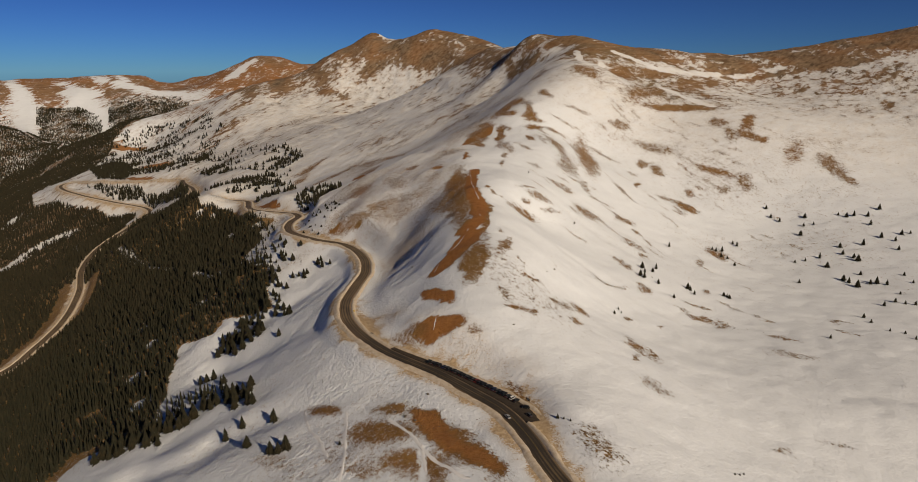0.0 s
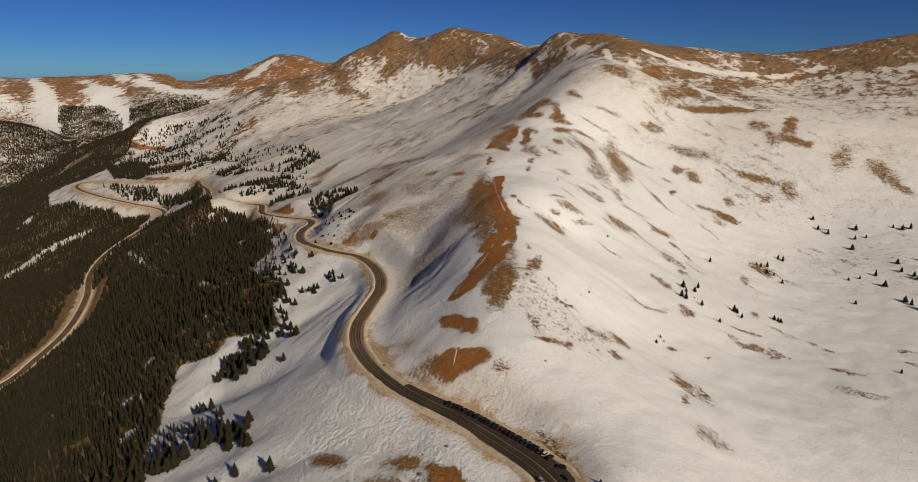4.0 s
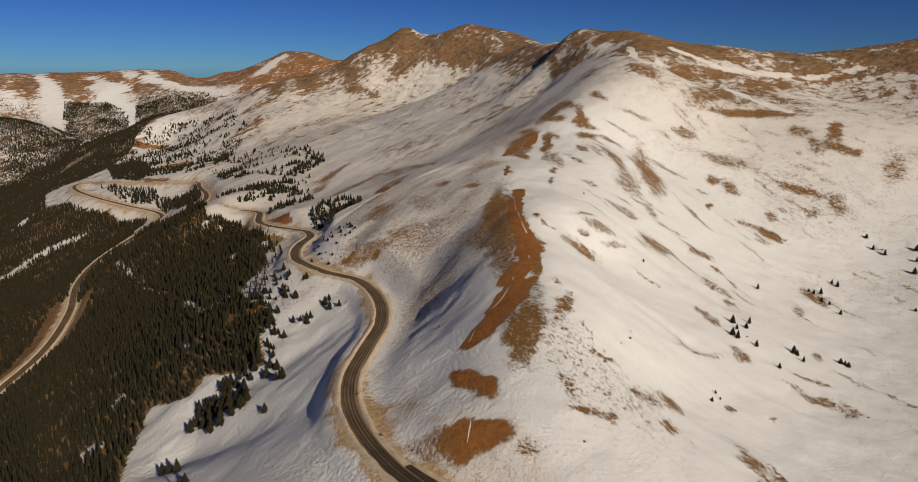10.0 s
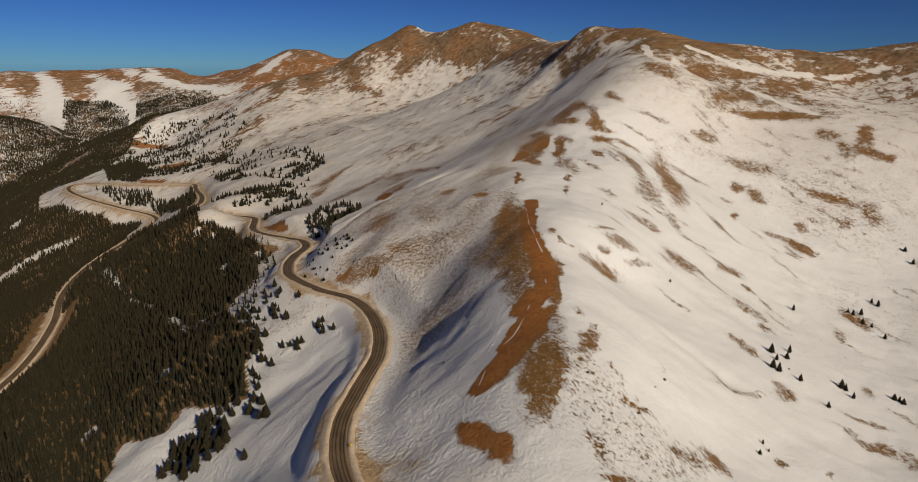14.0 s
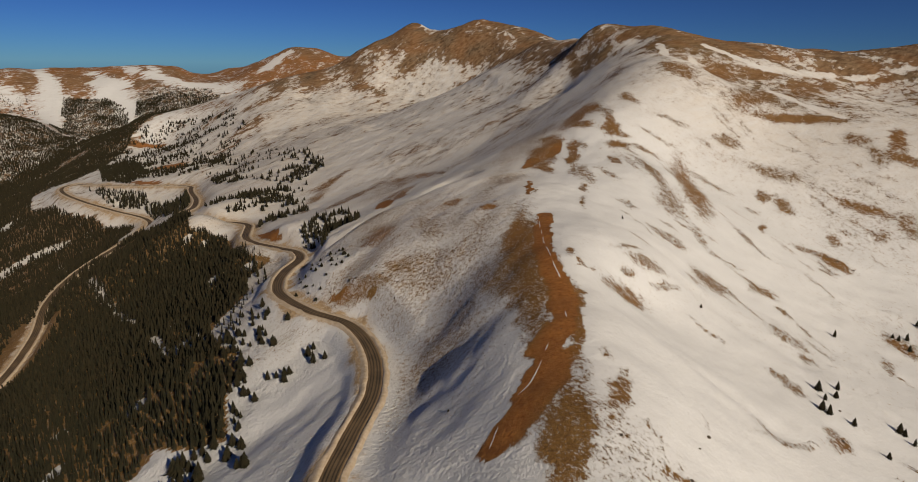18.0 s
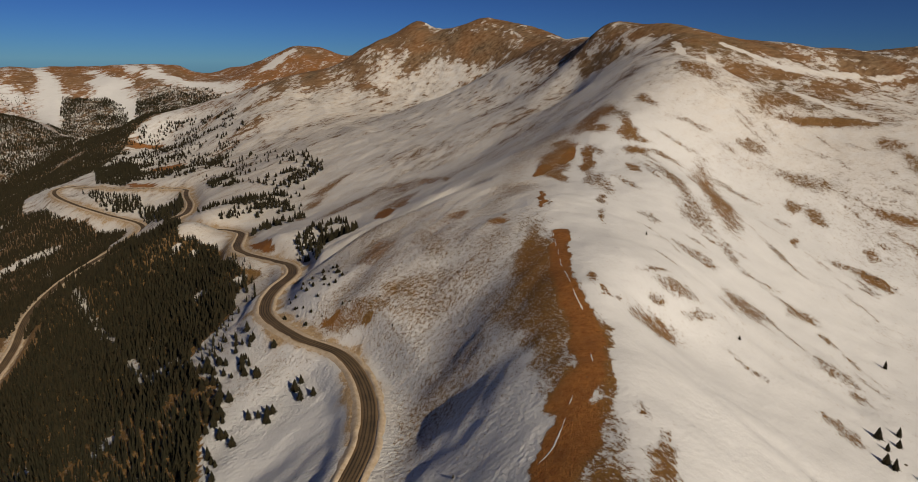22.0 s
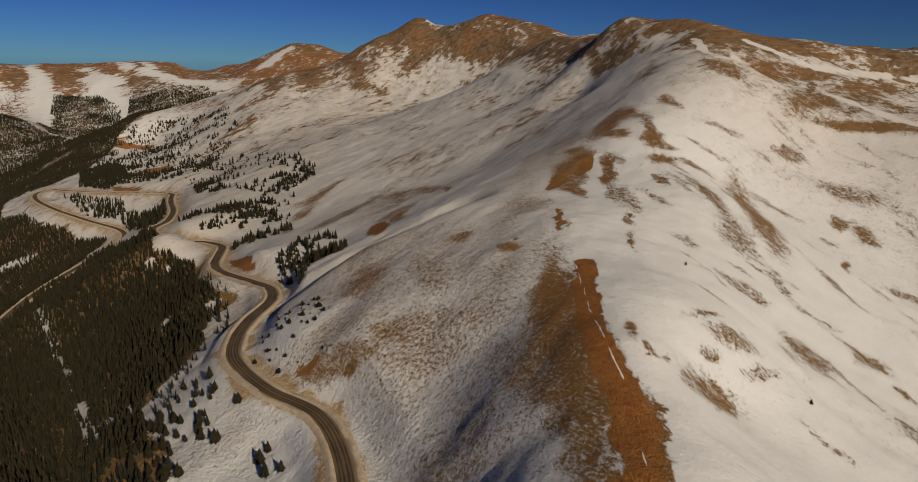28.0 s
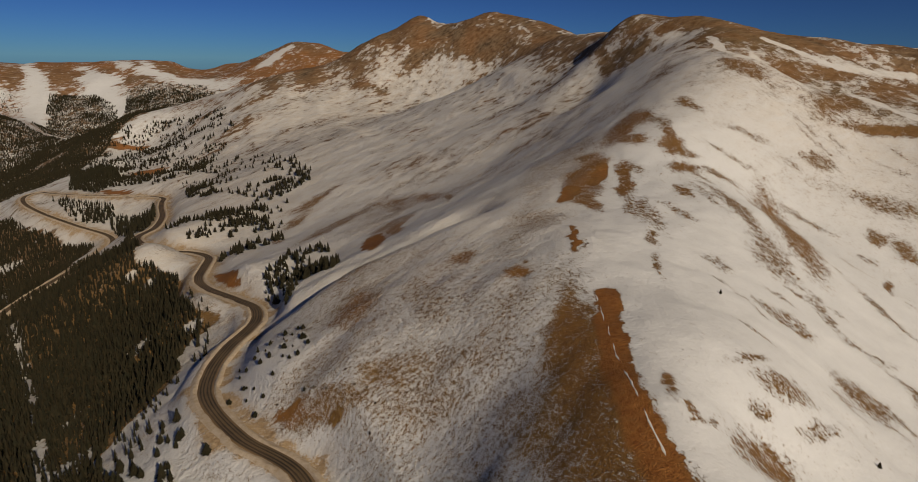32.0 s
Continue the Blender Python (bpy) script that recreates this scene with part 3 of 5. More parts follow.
RIB_PATCHES = [(143, 1030, 16, 6.8, 1, 0.62, 0.3), (138, 959, 30, 7.0, -81, 0.64, 0.3), (182, 973, 69, 15.7, 86, 0.86, 0.5), (144, 900, 29, 12.5, 86, 0.55, 0.2), (210, 1031, 33, 3.6, -29, 0.5, 0.2), (65, 923, 34, 8.0, -87, 0.55, 0.3),
               (59, 872, 13, 3.1, 83, 0.64, 0.3), (54, 826, 22, 2.8, 81, 0.64, 0.3), (96, 858, 10, 7.9, 83, 0.42, 0.2), (145, 1156, 17, 8.8, -74, 0.68, 0.4), (192, 1120, 22, 5.7, -2, 0.56, 0.3), (164, 1071, 22, 3.5, -11, 0.5, 0.2),
               (256, 1117, 12, 9.7, -13, 0.56, 0.3)]
EAST_PATCHES = [(63, 676, 18, 9.9, 42, 0.75, 0.5), (73, 731, 14, 2.2, 38, 0.62, 0.3), (86, 722, 13, 6.7, 13, 0.6, 0.3), (72, 704, 5, 3.6, 6, 0.55, 0.3), (97, 708, 12, 3.4, 35, 0.45, 0.2), (146, 771, 15, 12.8, -46, 0.7, 0.35),
                (200, 798, 12, 8.9, 23, 0.75, 0.3), (208, 774, 7, 4.6, 84, 0.55, 0.2), (194, 730, 12, 5.9, -54, 0.56, 0.3), (160, 659, 8, 7.1, -81, 0.6, 0.3), (199, 706, 7, 5.0, -72, 0.5, 0.3), (126, 817, 13, 9.1, -40, 0.56, 0.3),
                (159, 845, 18, 5.8, -81, 0.5, 0.2)]
BOWL_PATCHES = [(387, 1025, 26, 8.8, -29, 0.8, 0.5), (423, 995, 20, 11.4, 81, 0.6, 0.3), (387, 979, 11, 6.8, 57, 0.55, 0.3), (276, 1025, 11, 5.7, 64, 0.74, 0.3), (295, 1016, 15, 9.5, -89, 0.74, 0.3), (251, 951, 13, 3.2, 68, 0.85, 0.5),
                (331, 967, 10, 5.4, 87, 0.7, 0.4), (315, 921, 17, 11.2, -37, 0.9, 0.5), (290, 932, 14, 6.6, -6, 0.55, 0.3), (521, 1056, 30, 11.3, 51, 0.65, 0.5), (560, 1019, 28, 12.9, -85, 0.7, 0.4), (567, 977, 16, 6.7, -82, 0.75, 0.3),
                (795, 1280, 44, 10.7, 71, 0.65, 0.3)]
LOW_PATCHES = [(45, 478, 45, 24, -50, 0.1, 0.2), (83, 455, 8, 3.4, 58, 0.75, 0.5), (41, 441, 8, 2.8, -0, 0.8, 0.5), (49, 439, 4, 1.6, -77, 0.75, 0.5), (32, 455, 8, 4.0, -72, 0.44, 0.2), (165, 652, 10, 6.1, -82, 0.6, 0.3), (172, 604, 10, 6.4, 76, 0.66, 0.5),
               (136, 581, 24, 2.8, 24, 0.42, 0.2), (198, 728, 11, 6.1, -71, 0.45, 0.2), (307, 783, 16, 10.3, -82, 0.75, 0.5), (272, 736, 13, 4.4, 63, 0.5, 0.3), (246, 640, 9, 3.1, 61, 0.65, 0.5), (222, 597, 14, 4.4, -16, 0.55, 0.3),
               (217, 570, 7, 6.8, -3, 0.75, 0.4)]
BOWL_FLOOR_PATCHES = [(229, 561, 12, 7.7, 57, 0.5, 0.3), (167, 526, 5, 2.0, 59, 0.7, 0.5), (138, 519, 6, 3.5, -64, 0.5, 0.2), (126, 457, 9, 6.1, 76, 0.75, 0.4), (122, 432, 10, 2.0, 72, 0.55, 0.3), (140, 453, 10, 4.0, -78, 0.56, 0.3),
                      (123, 386, 12, 9.1, -57, 0.42, 0.2), (68, 301, 18, 8.1, -62, 0.38, 0.15), (184, 346, 6, 3.3, 0, 0.5, 0.3), (224, 363, 10, 3.3, -3, 0.4, 0.2), (260, 496, 19, 7.8, -17, 0.4, 0.2)]
KNOLL_PATCHES = [(393, 1224, 57, 11.5, 7, 1, 0.4), (395, 1423, 60, 19.0, 29, 0.85, 0.4), (321, 1384, 37, 24.2, 70, 0.82, 0.5), (490, 1435, 108, 24.8, 52, 0.8, 0.4), (345, 1278, 70, 15.7, 54, 0.75, 0.4), (228, 1272, 26, 18.2, -56, 0.75, 0.4),
                 (483, 1154, 48, 9.3, 60, 0.84, 0.6), (470, 1105, 21, 10.0, -54, 0.75, 0.5), (489, 1093, 10, 5.4, 57, 0.84, 0.5), (438, 1164, 17, 16.0, -74, 0.65, 0.4), (443, 1120, 23, 7.9, 82, 0.55, 0.3), (268, 1123, 13, 11.3, 66, 0.6, 0.3),
                 (308, 1079, 33, 13.3, -6, 0.54, 0.2)]
# The first three are grass beside the crest, with shade there painted in as brown.
GULLY_PATCHES = [(145, 1594, 51, 32.8, -77, 0.85, 0.1), (61, 1465, 145, 37.5, 77, 0.25, 0.1), (37, 1160, 115, 19.8, 80, 0.42, 0.1), (96, 1798, 145, 23.4, -79, 0.85, 0.2), (1, 2218, 409, 39.0, -84, 0.8, 0.2), (5, 1166, 200, 14.4, 84, 0.3, 0.1),
                 (-28, 1599, 94, 22.8, -78, 0.5, 0.2), (-148, 2479, 108, 21.3, -20, 0.6, 0.2), (-355, 2556, 105, 20.5, 1, 0.55, 0.2), (-581, 2556, 105, 48.3, 23, 0.6, 0.25), (-374, 2066, 178, 99.6, -56, 0.42, 0.2), (-191, 1422, 52, 35.7, 44, 0.4, 0.2)]
WEST_PATCHES = [(-230, 1185, 60, 16, 70, .64, .3), (-300, 1355, 50, 15, 60, .62, .3), (-146, 1100, 30, 14, 70, .62, .4), (-302, 1280, 42, 13, 80, .6, .3), (-122, 830, 22, 8, -80, .72, .6), (-137, 753, 8, 4, -36, .8, .7),
                (-92, 752, 16, 7, -30, .72, .6), (-114, 746, 16, 7, -21, .7, .6), (-35, 669, 75, 24, -83, .26, .15), (-89, 739, 60, 24, -68, .22, .15),
                (75, 1765, 50, 18, 70, .6, .3), (-1000, 2590, 150, 40, -20, .6, .5), (-860, 1790, 60, 14, -19, 1, .9)]
HILL_PATCHES = [(-1186, 2413, 34, 16, 0, .95, .8), (-1132, 2414, 38, 15, 0, 1, .9), (-923, 2460, 42, 16, 30, .8, .4), (-755, 2215, 75, 24, 50, .7, .3), (-774, 2110, 60, 26, 30, .68, .4),
                (-892, 2047, 85, 16, -30, 1, .8), (-772, 2420, 80, 30, 40, .7, .3), (-640, 2000, 70, 20, 55, .54, .2), (-499, 2201, 90, 30, 56, .56, .2), (-385, 1821, 80, 22, 56, .56, .2),
                (-265, 1752, 60, 16, 20, .52, .2), (-419, 2382, 70, 22, 45, .56, .2), (20, 1640, 50, 14, 56, .56, .2)]
SLOPE_PATCHES = [(176, 825, 16, 2.7, -6, 0.45, 0.2), (219, 895, 26, 3.9, -65, 0.5, 0.2), (36, 565, 7, 1.9, -71, 0.65, 0.5), (30, 685, 11, 2.3, 83, 0.95, 0.6), (33, 669, 5, 2.5, 78, 0.75, 0.5), (40, 672, 7, 1.5, 53, 0.65, 0.5),
                 (37, 531, 22, 4.5, 70, 0.66, 0.5), (49, 515, 5, 1.7, -85, 0.55, 0.3), (51, 491, 5, 2.0, 27, 0.75, 0.5), (57, 492, 4, 1.5, 32, 0.9, 0.5), (35, 504, 3, 1.5, 71, 0.65, 0.3), (92, 487, 11, 7.1, -69, 0.8, 0.5),
                 (78, 475, 11, 6.8, 46, 0.46, 0.2)]
SADDLE_PATCHES = [(-151, 1030, 42, 11, -79, 1, 0.95), (-137, 1066, 44, 8.3, -81, 0.8, 0.7), (-125, 1209, 45, 14, -68, 0.6, 0.5), (-166, 1229, 49, 17.2, -69, 0.56, 0.3), (-61, 863, 10, 7.3, 79, 0.75, 0.6), (-26, 814, 8, 6.3, -38, 0.95, 0.7),
                  (-20, 826, 3, 1.5, -88, 0.85, 0.3), (-125, 819, 10, 8.5, 66, 0.66, 0.6), (-114, 833, 11, 6.2, -87, 0.6, 0.4), (-11, 913, 22, 16.1, -86, 0.45, 0.15), (-77, 809, 30, 7.9, -65, 0.46, 0.15)]
ROADSIDE_PATCHES = [(-302, 1060, 41, 5.4, -54, 1, 0.95), (-300, 1203, 36, 6.4, -70, 0.65, 0.6), (-144, 758, 7, 1.7, -16, 0.9, 0.8), (-125, 746, 12, 1.5, -30, 0.75, 0.7),
                    (-110, 740, 4, 1.5, -19, 0.9, 0.8), (-100, 743, 5, 2.5, 20, 0.65, 0.6), (-172, 770, 13, 2.0, -27, 0.56, 0.6)]
FLANK_PATCHES = [(-66, 750, 31, 12, -22, 0.48, 0.1), (-71, 727, 29, 12, -25, 0.48, 0.1), (-1, 734, 30, 8, -88, 1.0, 0.6), (-5, 698, 32, 10, -83, 0.95, 0.55), (-10, 660, 34, 11, -72, 0.75, 0.5), (-24, 690, 24, 8, -70, 0.5, 0.2), (-95, 1150, 32, 3.6, -82, 0.7, 0.3)]
# Hollows that hold drifted snow, as patches: how bare they are left.
DRIFTS = [(-300, 2500, 190, 50, -10, .30, .1), (-110, 1870, 160, 60, 30, .30, .1), (-60, 1500, 130, 45, 60, .24, .1), (-404, 2290, 60, 30, 50, .34, .1), (-1450, 3620, 150, 70, 10, .2, .2), (85, 1290, 150, 34, 62, .27, .1)]
KNOB_PATCHES = [(0, 309, 34, 9.1, -55, 0.8, 0.5), (-44, 329, 17, 10.4, -21, 0.85, 0.5), (-17, 289, 12, 6.8, -28, 0.75, 0.4), (38, 318, 33, 3.4, -80, 0.6, 0.5), (34, 358, 14, 4.3, -74, 0.6, 0.5), (-55, 309, 19, 5.6, -39, 0.3, 0.3), (-13, 329, 25, 5.2, -66, 1, 0.85), (7, 298, 19, 5.1, -50, 1, 0.85), (-41, 333, 17, 9.0, -16, 1.05, 0.45), (-22, 299, 17, 7.4, -18, 0.95, 0.45), (-81, 371, 12, 5.3, -38, 1.1, 0.5), (-37, 355, 10, 5.0, -16, 1.05, 0.4),
                (-100, 328, 16, 5.3, -40, 0.4, 0.2), (-49, 300, 10, 3.3, -33, 0.6, 0.3)]
LOWER_SCARS = [(-16, 469, 22, 7, -56, .83, .9), (-16, 430, 20, 9, -22, .83, .9), (-18, 436, 10, 5, -40, 1, .9), (-14, 468, 10, 3, -70, 1, .9), (-40, 434, 15, 8, -15, .56, .4), (11, 416, 5, 4, -40, .7, .6)]


# Lines of snow that lies in gullies and on paths: x, y to x, y, half width, how much snow.
SNOW_LINES = [(249, 1480, 236, 1305, 5, .9), (286, 1398, 236, 1305, 6, .8), (328, 1491, 418, 1462, 8, .9), (418, 1462, 588, 1572, 8, .6), (393, 1335, 451, 1243, 7, .7), (-318, 2850, -292, 2790, 10, 1), 
              (588, 1572, 760, 1610, 9, .5),
              (-19, 312, -17, 280, 2.0, .8)]
FAR_CHUTES = [(-2425, 3750, -2305, 3603, 16, 1), (-2305, 3603, -2214, 3519, 22, 1), (-2214, 3519, -2109, 3384, 30, 1), (-2109, 3384, -1941, 3070, 32, 1), (-2151, 3780, -2006, 3606, 22, 1),
              (-2006, 3606, -1902, 3484, 40, 1), (-1902, 3484, -1703, 3316, 36, 1), (-1703, 3316, -1660, 3200, 22, 1), (-1915, 3650, -1852, 3480, 24, 1), (-2041, 3925, -1929, 3774, 18, 1),
              (-1929, 3774, -1740, 3682, 20, 1), (-1904, 3900, -1726, 3675, 16, 1), (-1726, 3675, -1495, 3675, 32, 1), (-2361, 3390, -2277, 3326, 36, .9), (-1189, 4040, -1260, 3850, 30, 1)]
# Brown heads between the chutes of the far range, as patches.
RANGE_CAPS = [(-2325, 3505, 130, 45, -56, .9, .3), (-2140, 3590, 160, 80, -56, .92, .45), (-1755, 3612, 115, 48, 0, .9, .15), (-1730, 3800, 120, 62, -10, .9, .4), (-1985, 3675, 60, 30, -50, .8, .3),
              (-1890, 3800, 46, 20, -60, .85, .3), (-1510, 3770, 60, 40, -30, .7, .3), (-2480, 3450, 120, 50, -56, .9, .3), (-1120, 4060, 130, 60, -40, .85, .35)]



def blown_patches():
    """Smaller patches that the wind has bared all over the lee slope, lengthwise down the fall line."""
    r, out = random.Random(12), []
    for k in range(110):
        y = r.uniform(430, 1330) if k < 60 else r.uniform(780, 1280)
        x = np.interp(y, [300, 800, 1000, 1300, 1640], [40, 40, 70, 250, 300]) + r.uniform(20, 330 if k < 60 else 420)
        shape = (x, y, r.uniform(6, 20), r.uniform(2, 5), r.uniform(-72, -35), r.uniform(0.28, 0.46), r.uniform(0.1, 0.4))
        if not (x < 115 and 640 < y < 740):
            out.append(shape)
    return out


def away_patch(y):
    return y > 1700


PATCHES = (blown_patches() + TRAIL_SCARS + CREST_PATCHES + SHOULDER_PATCHES + RIB_PATCHES + EAST_PATCHES + BOWL_PATCHES + LOW_PATCHES + BOWL_FLOOR_PATCHES + KNOLL_PATCHES
           + SLOPE_PATCHES + SADDLE_PATCHES + ROADSIDE_PATCHES + FLANK_PATCHES + WEST_PATCHES + HILL_PATCHES + RANGE_CAPS + KNOB_PATCHES + LOWER_SCARS + GULLY_PATCHES)


def bareness(x, y, z):
    """How bare of snow the ground is, how orange its soil, and how sandy its snow, from 0 to 1."""
    away = np.hypot(x, y)
    west = smooth(30, -60, x - np.interp(y, [300, 800, 1000, 1300, 1640], [10, 10, 40, 200, 240]))
    # the lee side holds clean snow in which wind has bared long strips
    bare = 0.08 + 0.09 * rough(x, y, 90, 43, 3) + 0.20 * smooth(850, 1250, away + 0.4 * x) + 0.14 * smooth(1120, 1330, y)
    broad = rough(x, y, 230, 51, 4)
    mottle = rough(x * 0.86 - y * 0.5, (x * 0.5 + y * 0.86) * 0.4, 45, 55, 4)
    grassy = 0.29 + 0.05 * broad + (0.15 - 0.08 * smooth(950, 1250, y)) * mottle - 0.02 * smooth(1000, 1350, y)
    bare = bare * (1 - west) + west * (0.16 + 0.10 * mottle + (grassy - 0.16) * smooth(560, 720, y) * (0.45 + 0.55 * smooth(-175, -60, x + 0.16 * (y - 700))))
    bare += 0.04 * west * smooth(-280, -420, x) * smooth(1450, 1750, y) * (1 + rough(x, y, 110, 57, 4))
    # lower flank by the road: brown mottle, deepened to carry the slope's shade too
    bare += 0.07 * west * smooth(520, 570, y) * smooth(800, 700, y) * smooth(-88, -60, x) * (1 + 0.8 * mottle)
    line = np.interp(y, [1300, 1500, 1700, 2000, 2400], [200, 192, 186, 182, 160])
    line = line - 90 * smooth(-260, -420, x) * smooth(2200, 2400, y) - 66 * smooth(300, 420, x) * smooth(1500, 1600, y)
    high = smooth(line, line + 50, z + 22 * rough(x, y, 120, 61, 5)) * smooth(1150, 1450, y)
    bare += high * (0.33 + 0.17 * smooth(2150, 2500, y) + 0.2 * rough(x + 0.5 * y, 0.3 * y, 70, 71, 5))
    range_far = smooth(2900, 3300, away) * (x < -300)
    bare = bare * (1 - range_far) + range_far * (0.43 + 0.24 * smooth(35, 110, z + 34 * rough(x, y, 110, 73, 5)) + 0.14 * rough(x, y, 60, 75, 4))
    soil = 0.12 + 0.05 * high + 0.42 * range_far + 0.2 * lumps(x, y, 40, 81)
    far = smooth(1000, 2600, away)
    wob_x = x + 2.6 * rough(x, y, 11, 91, 4) + 16 * far * rough(x, y, 60, 92, 4)
    wob_y = y + 2.6 * rough(x, y, 11, 95, 4) + 16 * far * rough(x, y, 60, 96, 4)
    for px, py, long, wide, turn, much, orange in PATCHES:
        here = np.hypot(x - px, y - py) < 2.2 * max(long, wide) + 60
        c, s = math.cos(radians(turn)), math.sin(radians(turn))
        u, v = (wob_x[here] - px) * c + (wob_y[here] - py) * s, (wob_y[here] - py) * c - (wob_x[here] - px) * s
        reach = np.sqrt((u / long) ** 2 + (v / wide) ** 2)
        scar = orange > 0.78 and much > 0.78
        inside = smooth(1.25, 0.75, reach) if scar else smooth(1.75, 0.45, reach)
        much = much if scar else 0.8 * much if away_patch(py) else 0.29 + 0.41 * much
        orange = orange if scar else 0.65 * orange
        bare[here] = np.where(inside > 0, np.maximum(bare[here], inside * much + (1 - inside) * bare[here]), bare[here])
        soil[here] = soil[here] * (1 - inside) + orange * inside
    spur = (np.abs(x) < 60) & (y > 480) & (y < 820)
    worn = smooth(7.5, 4.5, line_distance(wob_x[spur] + 0.4 * (x[spur] - wob_x[spur]), y[spur], ORANGE_TRACK, 1.5))
    bare[spur], soil[spur] = np.maximum(bare[spur], worn * 1.05), soil[spur] * (1 - worn) + worn
    for px, py, long, wide, turn, much, orange in DRIFTS:
        c, s = math.cos(radians(turn)), math.sin(radians(turn))
        u, v = (wob_x - px) * c + (wob_y - py) * s, (wob_y - py) * c - (wob_x - px) * s
        inside = smooth(1.6, 0.4, np.sqrt((u / long) ** 2 + (v / wide) ** 2))
        bare = bare * (1 - inside) + (much + 0.1 * mottle) * inside
    # floor of the woods: needle litter, and the crowns' shade put in as brown
    for corners in [MAIN_WOOD] + FAR_WOODS + RANGE_WOODS:
        floor = within(x + 13 * rough(x, y, 70, 61, 3), y + 13 * rough(x, y, 70, 67, 3), corners)
        bare[floor], soil[floor] = np.maximum(bare[floor], 0.72 if corners is MAIN_WOOD else 0.62 if corners is FAR_WOODS[0] else 0.5), 0.1
    for ax, ay, bx, by, wide, much in SNOW_LINES + FAR_CHUTES:
        s = np.clip(((wob_x - ax) * (bx - ax) + (wob_y - ay) * (by - ay)) / ((bx - ax) ** 2 + (by - ay) ** 2), 0, 1)
        if wide < 3:
            d = np.hypot(x - ax - s * (bx - ax), y - ay - s * (by - ay))
        else:
            d = np.hypot(wob_x - ax - s * (bx - ax), wob_y - ay - s * (by - ay)) + 0.5 * wide * rough(x, y, wide * 2.5, 97, 3)
        bare *= 1 - much * smooth(1.5, 0.7, d / wide)
    wooded = (x > -1300) & (x < -200) & (y > 200) & (y < 1700)
    for line, wide in ((CUT_LINE, 6), (SNOW_STRIP, 18)):
        bare[wooded] *= 1 - 0.85 * smooth(wide * 1.3, wide * 0.6, line_distance(x[wooded], y[wooded], line))
    for cx, cy, radius in CLEARINGS:
        bare *= 1 - 0.85 * smooth(1.5, 1.0, np.hypot(x - cx, 0.7 * (y - cy)) / radius)
    grit = np.zeros(len(x))
    near = (x > -1250) & (x < 300) & (y > -150) & (y < 2000)
    d, _, where = road_near(x[near], y[near])
    far_bends = smooth(900, 1150, y[near])
    far_bends = np.maximum(far_bends, smooth(-480, -530, x[near]))
    grit[near] = smooth(19 + 14 * far_bends, 8, d + 5 * rough(x[near], y[near], 14, 101, 4)) * 0.85
    grit[near] += 0.8 * smooth(34, 8, np.hypot((x[near] - 38) * 1.5, (y[near] - 342) * 0.8) + 9 * rough(x[near], y[near], 20, 103, 4)) + 0.6 * smooth(28, 8, np.hypot((x[near] + 62) * 0.8, y[near] - 470))
    u, v = (x[near] - 4) * 0.64 - (y[near] - 405) * 0.77, (x[near] - 4) * 0.77 + (y[near] - 405) * 0.64
    grit[near] += 0.5 * smooth(1.5, 0.4, np.hypot(u / 60, v / 18) + 0.3 * rough(x[near], y[near], 12, 107, 4))
    way = np.gradient(ROAD_LINE[:, :2], axis=0)[where]
    uphill = (x[near] - ROAD_LINE[where, 0]) * way[:, 1] - (y[near] - ROAD_LINE[where, 1]) * way[:, 0] > 0
    grit[near] *= 1 - 0.75 * uphill * np.exp(-((y[near] - 605) / 70) ** 2)
    clear = smooth(16, 9, d)
    bare[near] *= 1 - 0.8 * clear
    return np.clip(bare, 0, 1.05), np.clip(soil, 0, 1), np.clip(grit, 0, 1), west


def steps(low, fine_low, fine_high, high, size, growth_low, growth_high):
    out = list(np.arange(fine_low, fine_high, size))
    s, v = size, fine_high
    while v < high:
        out.append(v)
        s *= growth_high
        v += s
    s, v = size, fine_low
    while v > low:
        s *= growth_low
        v -= s
        out.insert(0, v)
    return np.array(out)


def make_ground():
    xs = steps(-5600, -330, 330, 5600, 2.2, 1.016, 1.02)
    ys = steps(-1500, 225, 960, 5600, 2.2, 1.06, 1.0115)
    gx, gy = np.meshgrid(xs, ys)
    x, y = gx.ravel(), gy.ravel()
    z = ground(x, y)
    i = (np.arange(len(ys) - 1)[:, None] * len(xs) + np.arange(len(xs) - 1)).ravel()
    quads = np.stack([i, i + 1, i + 1 + len(xs), i + len(xs)], 1)
    me = mesh_from("ground", np.stack([x, y, z], 1), quads, LAND, True)
    bare, soil, grit, west = bareness(x, y, z)
    layer(me, "west", west)
    layer(me, "far", 0.85 * smooth(800, 1900, np.hypot(x, y)))
    layer(me, "thin", (0.46 + 0.14 * smooth(-240, -420, x)) * west * smooth(640, 900, y) * smooth(1.0, 0.2, np.abs(x + 250) / 1300) + 0.42 * (1 - west) * smooth(980, 1250, y + 0.3 * (x - 200)))
    layer(me, "bare", bare)
    layer(me, "soil", soil)
    layer(me, "grit", grit)
    tagged(new("ground", me), "snow-covered mountainsides with wind-bared brown tundra and orange soil", "mountain", kind="structure")


make_ground()


